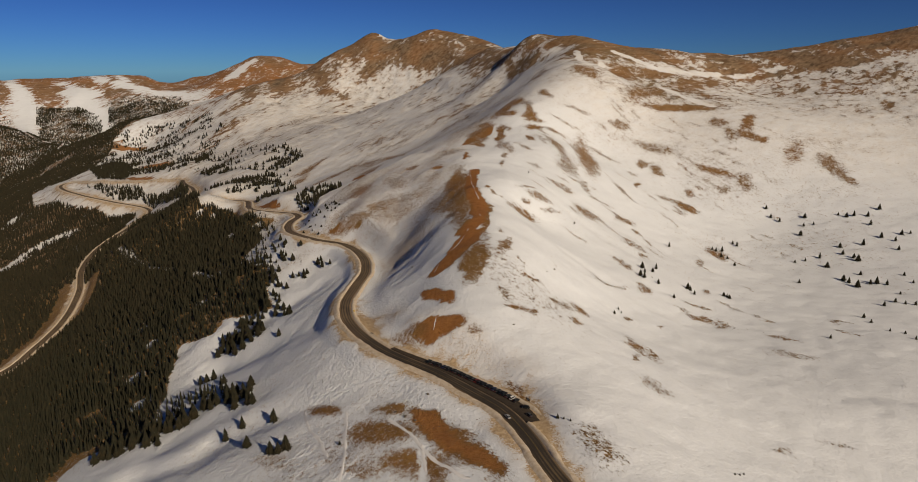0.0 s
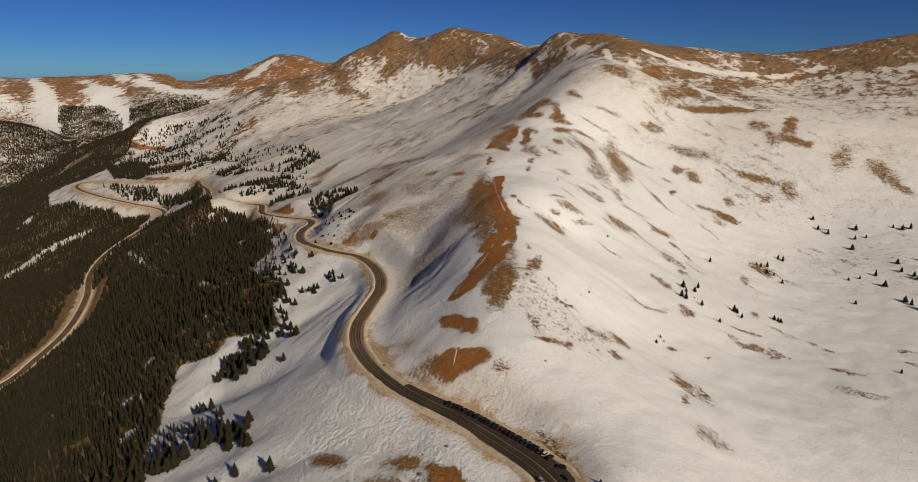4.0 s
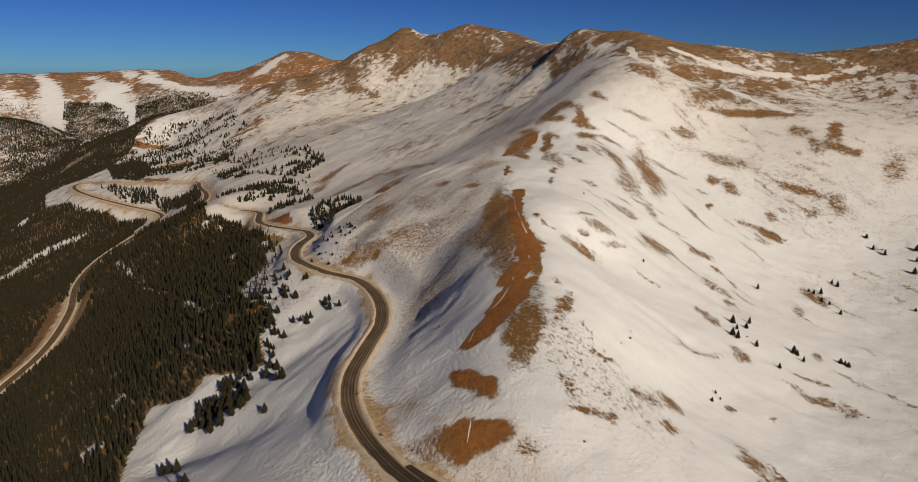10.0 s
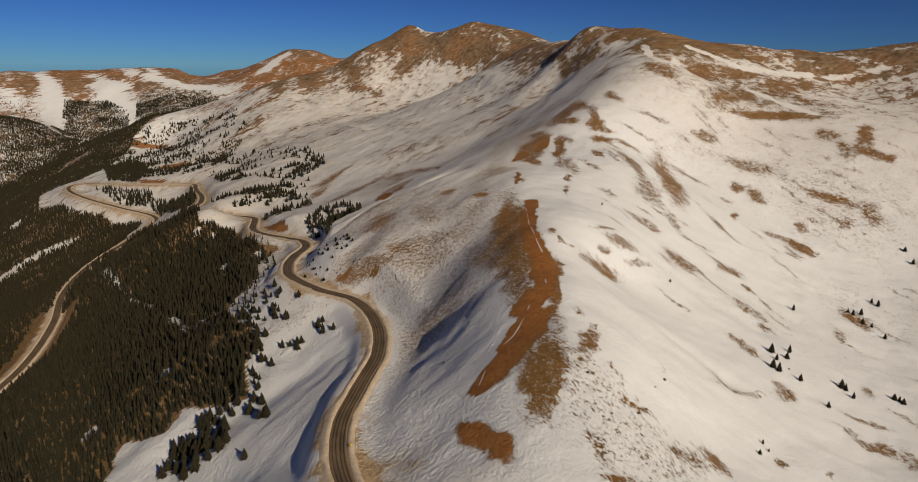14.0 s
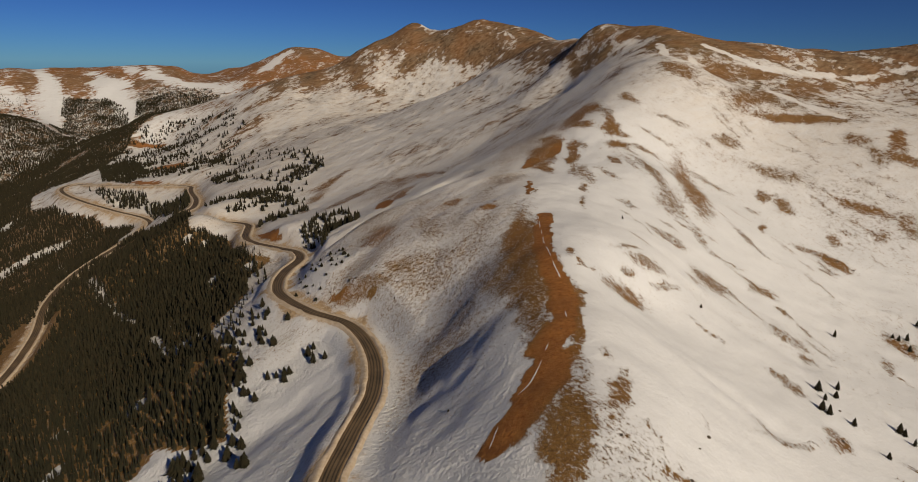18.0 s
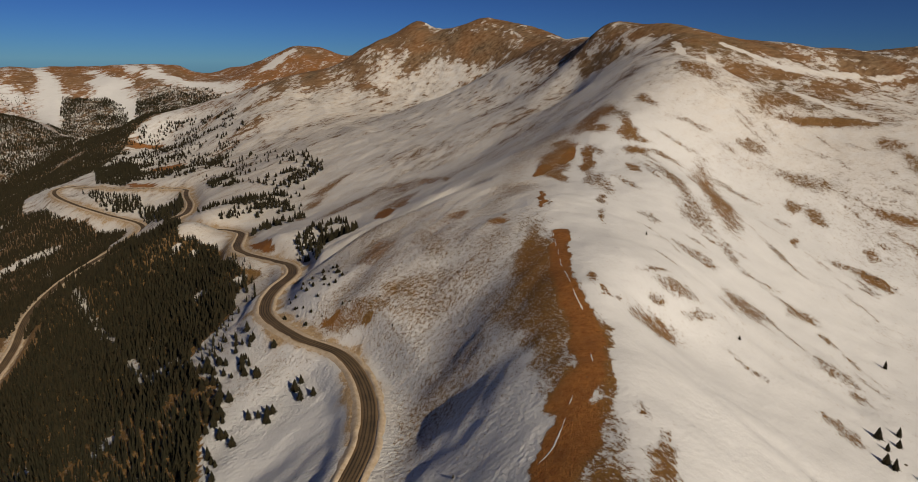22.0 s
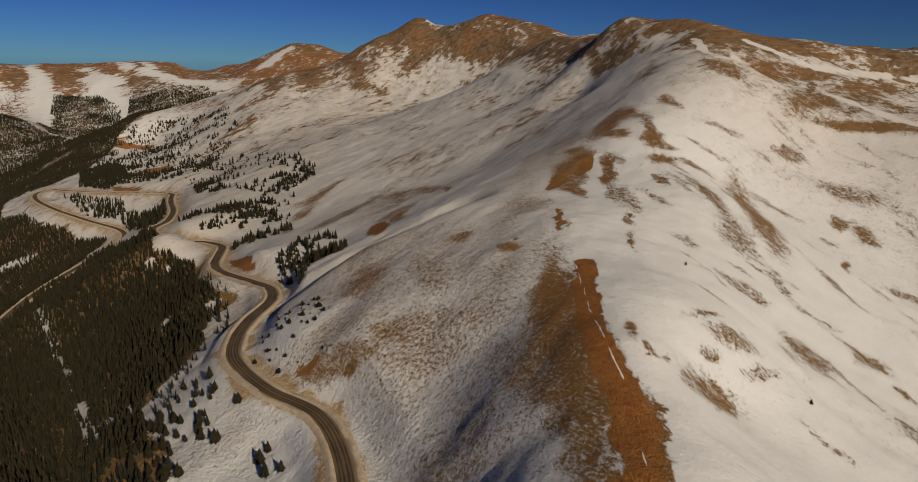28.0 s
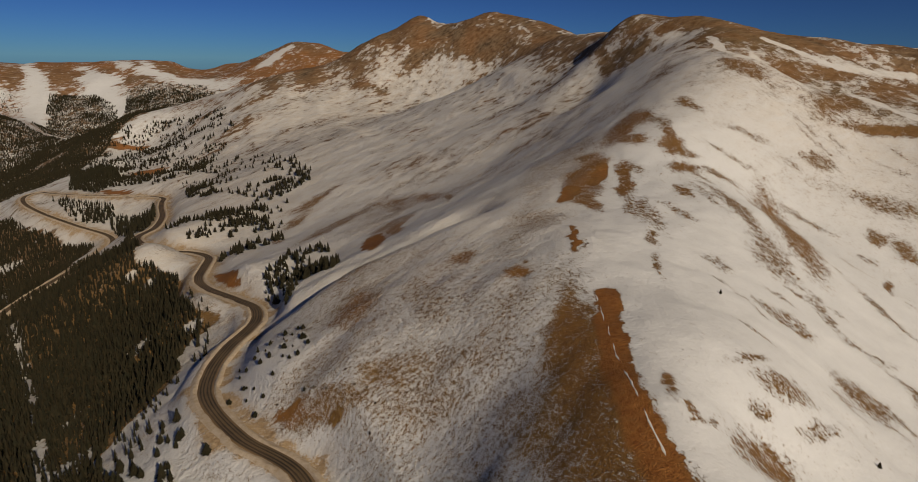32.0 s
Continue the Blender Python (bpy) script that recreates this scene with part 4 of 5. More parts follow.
# ---------------------------------------------------------------- the highway
def ribbon(name, offsets, heights, mat, first, last, wobble=0.0, seed=0, taper=1.0):
    """A strip along the road's line: one row of vertices per offset from its middle."""
    line = spread(HIGHWAY + HIGHWAY_LOW, 2.5)
    line = line[(np.arange(len(line)) >= first * len(line)) & (np.arange(len(line)) <= last * len(line))]
    way = np.gradient(line[:, :2], axis=0)
    way /= np.linalg.norm(way, axis=1)[:, None]
    right = np.stack([way[:, 1], -way[:, 0]], 1)
    along = np.concatenate([[0], np.cumsum(np.linalg.norm(np.diff(line[:, :2], axis=0), axis=1))])
    verts, cross = [], []
    for o, h in zip(offsets, heights):
        jig = wobble * rough(along, 0 * along + 50 * o, 9, seed, 3) if wobble else 0 * along
        narrow = np.interp(along, [0, along[-1]], [1, taper])
        o = 5 + (o - 5) * narrow if taper < 1 else o
        place_xy = line[:, :2] + right * (o + 0.8 * jig * (abs(h) > 0.2))[:, None]
        verts.append(np.column_stack([place_xy, line[:, 2] + h + 0.6 * jig * (h > 0.2)]))
        cross.append(o + 0 * along)
    n, k = len(line), len(offsets)
    verts = np.stack(verts, 1).reshape(-1, 3)
    i = (np.arange(n - 1)[:, None] * k + np.arange(k - 1)).ravel()
    me = mesh_from(name, verts, np.stack([i, i + k, i + k + 1, i + 1], 1)[:, ::-1], mat, True)
    layer(me, "across", np.stack(cross, 1).ravel())
    layer(me, "along", np.repeat(along, k))
    layer(me, "wet", smooth(150, 70, np.hypot(verts[:, 0] - 8, verts[:, 1] - 362)))
    return new(name, me)


FINE_LINE = spread(HIGHWAY + HIGHWAY_LOW, 2.5)
LOT = [float(np.argmin(((FINE_LINE[:, :2] - p) ** 2).sum(1)) / len(FINE_LINE)) for p in ((31, 322), (-50, 422))]
tagged(ribbon("road", [-4.7, -4.5, -3.3, -1.8, 0, 1.8, 3.3, 4.5, 4.7], [-0.4, 0.0, 0.05, 0.09, 0.12, 0.09, 0.05, 0.0, -0.4], ROAD, 0, 1),
       "two-lane mountain highway with wet tracks and tan sand", "road", kind="structure")
for side, first, last in ((-1, 0, 1), (1, 0, LOT[0]), (1, LOT[1], 1)):
    tagged(ribbon("snow_bank", [side * o for o in (4.3, 4.9, 5.8, 7.1, 9.0)][::side], [-0.2, 0.45, 0.95, 0.6, -0.8][::side], BANK, first, last, 0.85, 7 + side),
           "dirty ploughed snow bank along the highway", "snow bank", kind="structure")
tagged(ribbon("car_park", [4.9, 5.2, 8.0, 11.0, 14.0, 14.6], [-0.4, 0.03, 0.10, 0.12, 0.10, -0.4], GRAVEL, *LOT, taper=0.35),
       "dark wet gravel car park at the summit", "car park", kind="structure")
tagged(ribbon("snow_bank", [14.2, 15.0, 15.9, 17.2, 19.0], [-0.2, 0.5, 1.0, 0.6, -0.6], BANK, *LOT, 0.7, 23, 0.45),
       "dirty snow bank behind the parked cars", "snow bank", kind="structure")


# ---------------------------------------------------------------- trodden snow on the footpaths
def draped(name, points, half, seed, label):
    """A ragged strip of packed snow that follows the ground along the points."""
    line = spread([(*p, 0) for p in points], 0.9)[:, :2]
    way = np.gradient(line, axis=0)
    way /= np.linalg.norm(way, axis=1)[:, None]
    right = np.stack([way[:, 1], -way[:, 0]], 1)
    n = len(line)
    along = np.arange(n) * 0.9
    rows = []
    for o in (-1.0, -0.6, 0.0, 0.6, 1.0):
        wide = half * (0.75 + (0.7 if half < 1 else 0.35) * rough(along, 0 * along + 9 * o, 4, seed, 4)) * smooth(0, 3, along) * smooth(along[-1], along[-1] - 3, along)
        p = line + right * (o * wide + min(0.9 * half, 0.5) * rough(along, 0 * along, 9, seed + 5, 3))[:, None]
        rows.append(np.column_stack([p, ground(p[:, 0], p[:, 1]) + (0.07 if abs(o) < 0.9 else -0.1)]))
    i = (np.arange(n - 1)[:, None] * 5 + np.arange(4)).ravel()
    me = mesh_from(name, np.stack(rows, 1).reshape(-1, 3), np.stack([i, i + 1, i + 6, i + 5], 1), PACKED, True)
    tagged(new(name, me), label, "footpath", kind="structure")


for k, points in enumerate([[(12, 776), (12.5, 766)], [(12.6, 762), (12.6, 745)], [(13.4, 739), (13.4, 728)], [(13.5, 722), (13.2, 705)], [(14, 696), (15.5, 674)], [(16, 668), (18, 655), (19.4, 645)], [(19, 603), (18.5, 594)],
                            [(9, 574), (7, 568)], [(5, 561), (-1, 546), (-7, 538)], [(-16, 520), (-19, 508)], [(-16, 440), (-17, 426)]]):
    draped("footpath", points, 0.5, 200 + 9 * k, "thin broken line of packed snow on the orange trail")
for k, points in enumerate([[(-95, 378), (-85, 351), (-78, 338), (-69, 318)], [(-66, 362), (-62, 332), (-59, 305), (-59, 295)], [(-40, 345), (-24, 321), (-16, 304), (-4, 289), (6, 280)], [(-20, 315), (-18, 303), (-16, 290)]]):
    draped("footpath", points, 1.7, 300 + 9 * k, "packed white snow path across the brown knob")

# ---------------------------------------------------------------- trees
def spruce_shape(tiers, spokes, seed, lean=0.0, slim=0.19):
    """A spruce one metre high: a crown of drooping ragged whorls round a pole, as arrays of vertices and triangles."""
    rng = np.random.default_rng(seed)
    verts, faces = [], []
    for k in range(tiers):
        s = k / tiers
        top, out = 0.10 + 0.92 * (s + 1.0 / tiers) * 0.97, slim * (1 - s) ** 0.85 + 0.015
        low = 0.07 + 0.88 * s
        base = len(verts)
        off = rng.normal(0, 0.012, 2)
        verts.append((off[0] + lean * top, off[1], min(top + 0.03, 1.0)))
        turn = rng.uniform(0, 6.28)
        for j in range(spokes * 2):
            a = turn + math.pi * j / spokes
            r = out * (rng.uniform(0.8, 1.2) if j % 2 == 0 else rng.uniform(0.42, 0.62))
            verts.append((off[0] + lean * low + r * math.cos(a), off[1] + r * math.sin(a), low + (-0.03 if j % 2 == 0 else 0.02) + rng.uniform(-0.012, 0.012)))
        for j in range(spokes * 2):
            faces.append((base, base + 1 + j, base + 1 + (j + 1) % (spokes * 2)))
    return np.array(verts), np.array(faces)


def trunk_shape():
    v = [(0.018 * math.cos(a) * w, 0.018 * math.sin(a) * w, h) for h, w in ((-0.06, 1.2), (0.9, 0.25)) for a in np.arange(6) * math.pi / 3]
    f = [(j, (j + 1) % 6, 6 + (j + 1) % 6) for j in range(6)] + [(j, 6 + (j + 1) % 6, 6 + j) for j in range(6)]
    return np.array(v), np.array(f)


def scatter(shapes, x, y, z, high, rng):
    """One mesh's arrays: the shapes set down at the places, turned by chance."""
    verts, faces, count = [], [], 0
    pick = rng.integers(0, len(shapes), len(x))
    turn = rng.uniform(0, 6.28, len(x))
    for k, (v, f) in enumerate(shapes):
        w = np.where(pick == k)[0]
        if not len(w):
            continue
        c, s = np.cos(turn[w])[:, None], np.sin(turn[w])[:, None]
        broad = (high[w] * rng.uniform(0.85, 1.2, len(w)))[:, None]
        vx = x[w, None] + broad * (v[:, 0] * c - v[:, 1] * s)
        vy = y[w, None] + broad * (v[:, 0] * s + v[:, 1] * c)
        vz = z[w, None] + high[w, None] * v[:, 2]
        verts.append(np.stack([vx, vy, vz], -1).reshape(-1, 3))
        faces.append((f[None] + (count + np.arange(len(w)) * len(v))[:, None, None]).reshape(-1, 3))
        count += len(w) * len(v)
    return np.vstack(verts), np.vstack(faces)


BUSHY_SPRUCES = [spruce_shape(7, 6, 31, 0, 0.34), spruce_shape(6, 6, 32, 0.03, 0.38), spruce_shape(7, 5, 33, -0.03, 0.30)]
NEAR_SPRUCES = [spruce_shape(6, 4, 1, 0, 0.18), spruce_shape(6, 4, 2, 0.02, 0.16), spruce_shape(7, 4, 3, -0.02, 0.17), spruce_shape(5, 5, 4, 0.0, 0.21)]
MID_SPRUCES = [spruce_shape(4, 4, 5, 0, 0.22), spruce_shape(4, 4, 6, 0.02, 0.21), spruce_shape(4, 3, 7, 0, 0.24)]
FAR_SPRUCES = [spruce_shape(2, 3, 8, 0, 0.36), spruce_shape(2, 3, 9, 0, 0.32)]

def sown(corners, gap, rng, keep=1.0):
    p = np.array(corners)
    lo, hi = p.min(0), p.max(0)
    gx, gy = np.meshgrid(np.arange(lo[0], hi[0], gap), np.arange(lo[1], hi[1], gap))
    x = gx.ravel() + rng.uniform(-0.5, 0.5, gx.size) * gap
    y = gy.ravel() + rng.uniform(-0.5, 0.5, gx.size) * gap
    stay = within(x, y, corners) & (rng.random(len(x)) < keep)
    return x[stay], y[stay]


def wood(name, label, corners_list, gap, shapes, tall, rng, keep=1.0, clear_lines=(), thin=None, choose=None):
    xs, ys = zip(*[sown(c, gap, rng, keep) for c in corners_list])
    x, y = np.concatenate(xs), np.concatenate(ys)
    d, _, _ = road_near(x, y)
    stay = d > np.where(x < -520, np.where(y < 1060, 31, np.where(y < 1330, 7, 11)), 11)
    for line, width in clear_lines:
        stay &= line_distance(x, y, line) > width * (0.6 + 0.5 * lumps(x, y, 25, 5))
    if thin:
        stay &= rough(x, y, thin[0], 13, 3) < thin[1]
    for cx, cy, radius in CLEARINGS:
        stay &= np.hypot(x - cx, 0.7 * (y - cy)) > radius * (0.8 + 0.5 * lumps(x, y, 9, 6))
    if choose:
        stay &= choose(x, y)
    x, y = x[stay], y[stay]
    high = tall * rng.uniform(0.55, 1.15, len(x)) * (0.85 + 0.25 * lumps(x, y, 60, 9))
    high *= 1 + 0.35 * ((x < -520) & (y > 950) & (y < 1330) & (road_near(x, y)[0] < 22))
    v, f = scatter(shapes, x, y, ground(x, y), high, rng)
    return tagged(new(name, mesh_from(name, v, f, NEEDLES)), label, "forest", kind="stuff")


def ragged(x, y, corners_list, sway):
    """Which places lie inside the outlines, once these are frayed by sway metres."""
    u, v = x + sway * rough(x, y, 70, 61, 3), y + sway * rough(x, y, 70, 67, 3)
    return np.any([within(u, v, c) for c in corners_list], axis=0)


rng = np.random.default_rng(5)
CUTS = ((CUT_LINE, 5), (SNOW_STRIP, 12))
wood("forest", "dense dark green spruce forest on the valley side", [MAIN_WOOD], 4.2, NEAR_SPRUCES, 12.5, rng, 0.97, CUTS, (34, 0.92), lambda x, y: (y < 720) & (x > -460) & ragged(x, y, [MAIN_WOOD], 13))
wood("forest", "dense dark green spruce forest below the hairpin", [MAIN_WOOD], 5.0, MID_SPRUCES, 12.5, rng, 0.97, CUTS, None, lambda x, y: (rough(x, y, 34, 13, 3) < np.where(x < -690, 0.97, 0.97)) & ((rng.random(len(x)) < 0.5) | (line_distance(x, y, SNOW_STRIP) > 20)) & ~((y < 720) & (x > -460)) & (x > -1.0 * y) & ragged(x, y, [MAIN_WOOD], 13))
wood("forest", "close-grown dark spruces on the wooded hump beside the highway", [MAIN_WOOD], 6.0, MID_SPRUCES, 12, rng, 0.95, CUTS, None, lambda x, y: (y > 720) & (y < 1200) & (x > -560) & ragged(x, y, [MAIN_WOOD], 13))
wood("forest", "dark spruce grove between the road's bends", BEND_GROVES, 6.2, MID_SPRUCES, 15, rng, 0.9, (), (40, 0.6))
wood("forest", "spruce thickets on the snowy slope above the road", SIDE_GROVES, 6.0, BUSHY_SPRUCES, 11, rng, 0.8, (), (26, 0.3))
wood("forest", "spruces scattered on a snowy hillside", [OPEN_HILL], 9, BUSHY_SPRUCES, 12, rng, 0.8, (), (38, 0.0))
wood("forest", "few dark spruces strewn over a windswept snow slope", [SIDE_SLOPE], 11, BUSHY_SPRUCES, 10, rng, 0.6, (), (40, -0.05))
wood("forest", "far dark woods across the valley", FAR_WOODS, 5.6, FAR_SPRUCES, 11, rng, 0.94, (), (160, 0.9))
CHUTES = [(((c[0], c[1]), (c[2], c[3])), c[4] * 0.95) for c in FAR_CHUTES]
wood("forest", "dark woods at the foot of the far range", RANGE_WOODS, 5.6, FAR_SPRUCES, 11, rng, 0.97, CHUTES, None, lambda x, y: ragged(x, y, RANGE_WOODS, 34) & (rng.random(len(x)) < 0.18 + 0.82 * smooth(40, -12, bare_height(x, y) + 12 * lumps(x, y, 70, 33))))
wood("forest", "sparse trees on a far snowy mountainside", [RANGE_SLOPE], 13, FAR_SPRUCES, 11, rng, 0.8, CHUTES, (70, 0.2))


# Spruces that stand apart, in plan: on the east bowl, below the summit, and beside the road.
EAST_SPRUCES = [(185, 659), (185, 649), (180, 632), (177, 635), (193, 628), (195, 656), (202, 669), (307, 797), (311, 795), (320, 799), (312, 780), (318, 776),
                (319, 756), (344, 828), (347, 822), (225, 637), (228, 626), (264, 636), (261, 637), (244, 764)]
BOWL_SPRUCES = [(430, 934), (428, 913), (435, 901), (469, 902), (458, 881), (443, 857), (471, 881), (510, 895), (517, 887), (526, 886), (541, 880), (532, 857),
                (563, 893), (524, 819), (533, 805), (550, 821), (560, 820), (495, 806), (458, 783), (464, 770), (464, 761), (430, 781), (424, 752), (467, 806),
                (522, 780), (419, 708), (421, 701), (444, 720), (423, 688), (440, 694), (446, 693), (454, 688)]
FAR_BOWL_SPRUCES = [(485, 709), (481, 687), (450, 659), (430, 635), (436, 629), (444, 626), (415, 628), (370, 574), (372, 589), (374, 553), (384, 548), (382, 531),
                    (311, 532), (371, 708), (410, 775), (397, 773), (227, 635), (201, 604), (265, 633)]
KNOB_SPRUCES = [(-105, 338), (-100, 336), (-96, 338), (-123, 354), (-114, 379), (-148, 445), (-136, 386), (-142, 416), (-152, 419), (-145, 380), (-201, 407),
                (-209, 416), (-170, 593), (-154, 577), (-143, 683), (-150, 695), (-171, 670), (-172, 647), (-158, 665), (-181, 712),
                (-152, 576), (-152, 537), (-171, 598), (-164, 602), (-213, 515), (-206, 511), (-198, 506), (-180, 479), (-147, 437)]
ROAD_SPRUCES = [(-148, 702), (-180, 714), (-135, 684), (-160, 672), (-165, 670), (-180, 657), (-173, 618), (-157, 577), (-177, 737), (-192, 728), (-209, 748),
                (-197, 736), (-157, 673)]
CUT_SHRUBS = [(-172, 777), (-185, 801), (-166, 799), (-134, 760), (-92, 721), (-92, 734), (-190, 813), (-163, 816), (-153, 802), (-182, 823), (-64, 327), (-40, 557),
              (83, 806), (123, 708), (132, 532), (126, 520), (133, 526), (52, 325), (55, 323), (58, 320), (141, 308), (144, 309), (147, 311)]


def make_spruce(seed):
    """A spruce one metre high with its trunk and a full crown."""
    thing = new("spruce")
    v, f = trunk_shape()
    part("trunk", mesh_from("trunk", v, f, BARK), BARK, thing)
    v, f = spruce_shape(11, 7, seed, 0.01 * (seed % 3 - 1), 0.32 + 0.04 * (seed % 3))
    part("crown", mesh_from("crown", v, f, NEEDLES), NEEDLES, thing)
    return thing


def stand(kinds, spots, low, high, label, group, broad=1.0):
    """Copies of the trees at the spots, of heights between low and high metres."""
    x, y = np.array([s[0] for s in spots], float), np.array([s[1] for s in spots], float)
    z = ground(x, y)
    for k in range(len(spots)):
        kind = kinds[k % len(kinds)]
        tree = copy_thing(kind, pose(x[k], y[k], z[k] - 0.1, 0, 0, rng.uniform(0, 360)))
        h = rng.uniform(low, high)
        tree.scale = (broad * h * rng.uniform(0.85, 1.3), broad * h * rng.uniform(0.9, 1.25), h)
        tagged(tree, label, "tree", group)


SPRUCES = [make_spruce(20 + k) for k in range(5)]
stand(SPRUCES, EAST_SPRUCES, 4.0, 7.5, "low dark green spruce clump on the wind-scoured snow slope", "spruces of the east bowl", 1.05)
stand(SPRUCES, BOWL_SPRUCES, 5.0, 9, "dark green spruce in the open snow bowl", "spruces of the east bowl", 1.1)
stand(SPRUCES, FAR_BOWL_SPRUCES, 3.0, 5.5, "small dark spruce in the snow bowl", "spruces of the east bowl", 1.15)
stand(SPRUCES, KNOB_SPRUCES, 7, 10, "dark spruce with a long shadow on the snowy knoll", "spruces below the summit")
stand(SPRUCES, ROAD_SPRUCES, 4.5, 7, "dark spruce on the snowfield under the road bank", "spruces below the road")
stand(SPRUCES, CUT_SHRUBS, 1.4, 3.4, "low stunted spruce among rocks above the road", "stunted spruces")
gx, gy = sown([(-198, 806), (-160, 836), (-140, 800), (-163, 762), (-188, 776)], 6.5, rng, 0.55)
stand(SPRUCES, list(zip(gx, gy))[:30], 1.5, 3.6, "low dark shrub in the snowy road cut", "shrubs above the road bend", 1.6)
# the nearest trees of the two groves stand singly, the rest are sown
gx, gy = sown(LOW_GROVE, 6.2, rng, 0.85)
near = gy < 445
stand(SPRUCES, list(zip(gx[near], gy[near]))[:85], 8, 12.5, "tall dark spruce at the edge of the forest", "spruces at the forest edge")
wood("forest", "dark spruces in a grove below the summit", [LOW_GROVE], 6.2, NEAR_SPRUCES, 11, rng, 0.85, (), None, lambda x, y: y >= 445)
gx, gy = sown(WOOD_EDGE, 7, rng, 0.62)
near = gy < 760
stand(SPRUCES, list(zip(gx[near], gy[near]))[:100], 5, 10, "young dark spruce scattered along the forest edge", "spruces at the forest edge")
gx, gy = sown(BAY_CLUMP, 5.8, rng, 0.75)
stand(SPRUCES, list(zip(gx, gy))[:60], 7, 11.5, "dark spruce in a close clump beside a snowy bay", "spruces at the forest edge")
gx, gy = sown(YOUNG_EDGE, 7.5, rng, 0.55)
stand(SPRUCES, list(zip(gx, gy))[:50], 4, 9, "young dark spruce between the forest and the snowfield", "spruces at the forest edge")
wood("forest", "young spruces scattered between forest and road", [WOOD_EDGE], 6.5, NEAR_SPRUCES, 10, rng, 0.62, (), (22, 0.35), lambda x, y: y >= 760)
for kind in SPRUCES:
    for o in (*kind.children_recursive, kind):
        bpy.data.objects.remove(o)

# ---------------------------------------------------------------- cars at the summit
def box(bm, low, high, bevel=0.0, taper=(0, 0)):
    """Adds a box to bm, its top drawn in by taper, its edges rounded by bevel."""
    made = bmesh.ops.create_cube(bm, size=1)["verts"]
    for v in made:
        top = v.co.z > 0
        for k in range(3):
            v.co[k] = low[k] + (v.co[k] + 0.5) * (high[k] - low[k])
        if top:
            v.co.x += math.copysign(taper[0], (low[0] + high[0]) / 2 - v.co.x)
            v.co.y += math.copysign(taper[1], (low[1] + high[1]) / 2 - v.co.y)
    if bevel:
        bmesh.ops.bevel(bm, geom=[e for e in bm.edges if all(v in made for v in e.verts)], offset=bevel, segments=2, affect="EDGES")
    return bm


def wheel_mesh(name, radius, width, mat):
    bm = bmesh.new()
    bmesh.ops.create_cone(bm, cap_ends=True, segments=16, radius1=radius, radius2=radius, depth=width, matrix=Matrix.Rotation(radians(90), 4, "Y"))
    me = bpy.data.meshes.new(name)
    bm.to_mesh(me)
    bm.free()
    me.materials.append(mat)
    return me


RUBBER = make_plain("tyre_rubber", (0.012, 0.012, 0.012), (0.03, 0.03, 0.03), 6, 0.85)
RIM = make_plain("alloy", (0.35, 0.35, 0.36), (0.5, 0.5, 0.5), 5, 0.35, 0.9)
GLASS = make_plain("tinted_glass", (0.008, 0.010, 0.012), (0.02, 0.024, 0.028), 2, 0.08)
LAMP = make_plain("lamp_glass", (0.55, 0.55, 0.52), (0.75, 0.75, 0.72), 9, 0.2)
RED_LAMP = make_plain("red_lamp", (0.25, 0.01, 0.01), (0.4, 0.02, 0.015), 9, 0.25)
TYRE_MESH, RIM_MESH = wheel_mesh("tyre", 0.35, 0.22, RUBBER), wheel_mesh("rim", 0.21, 0.24, RIM)


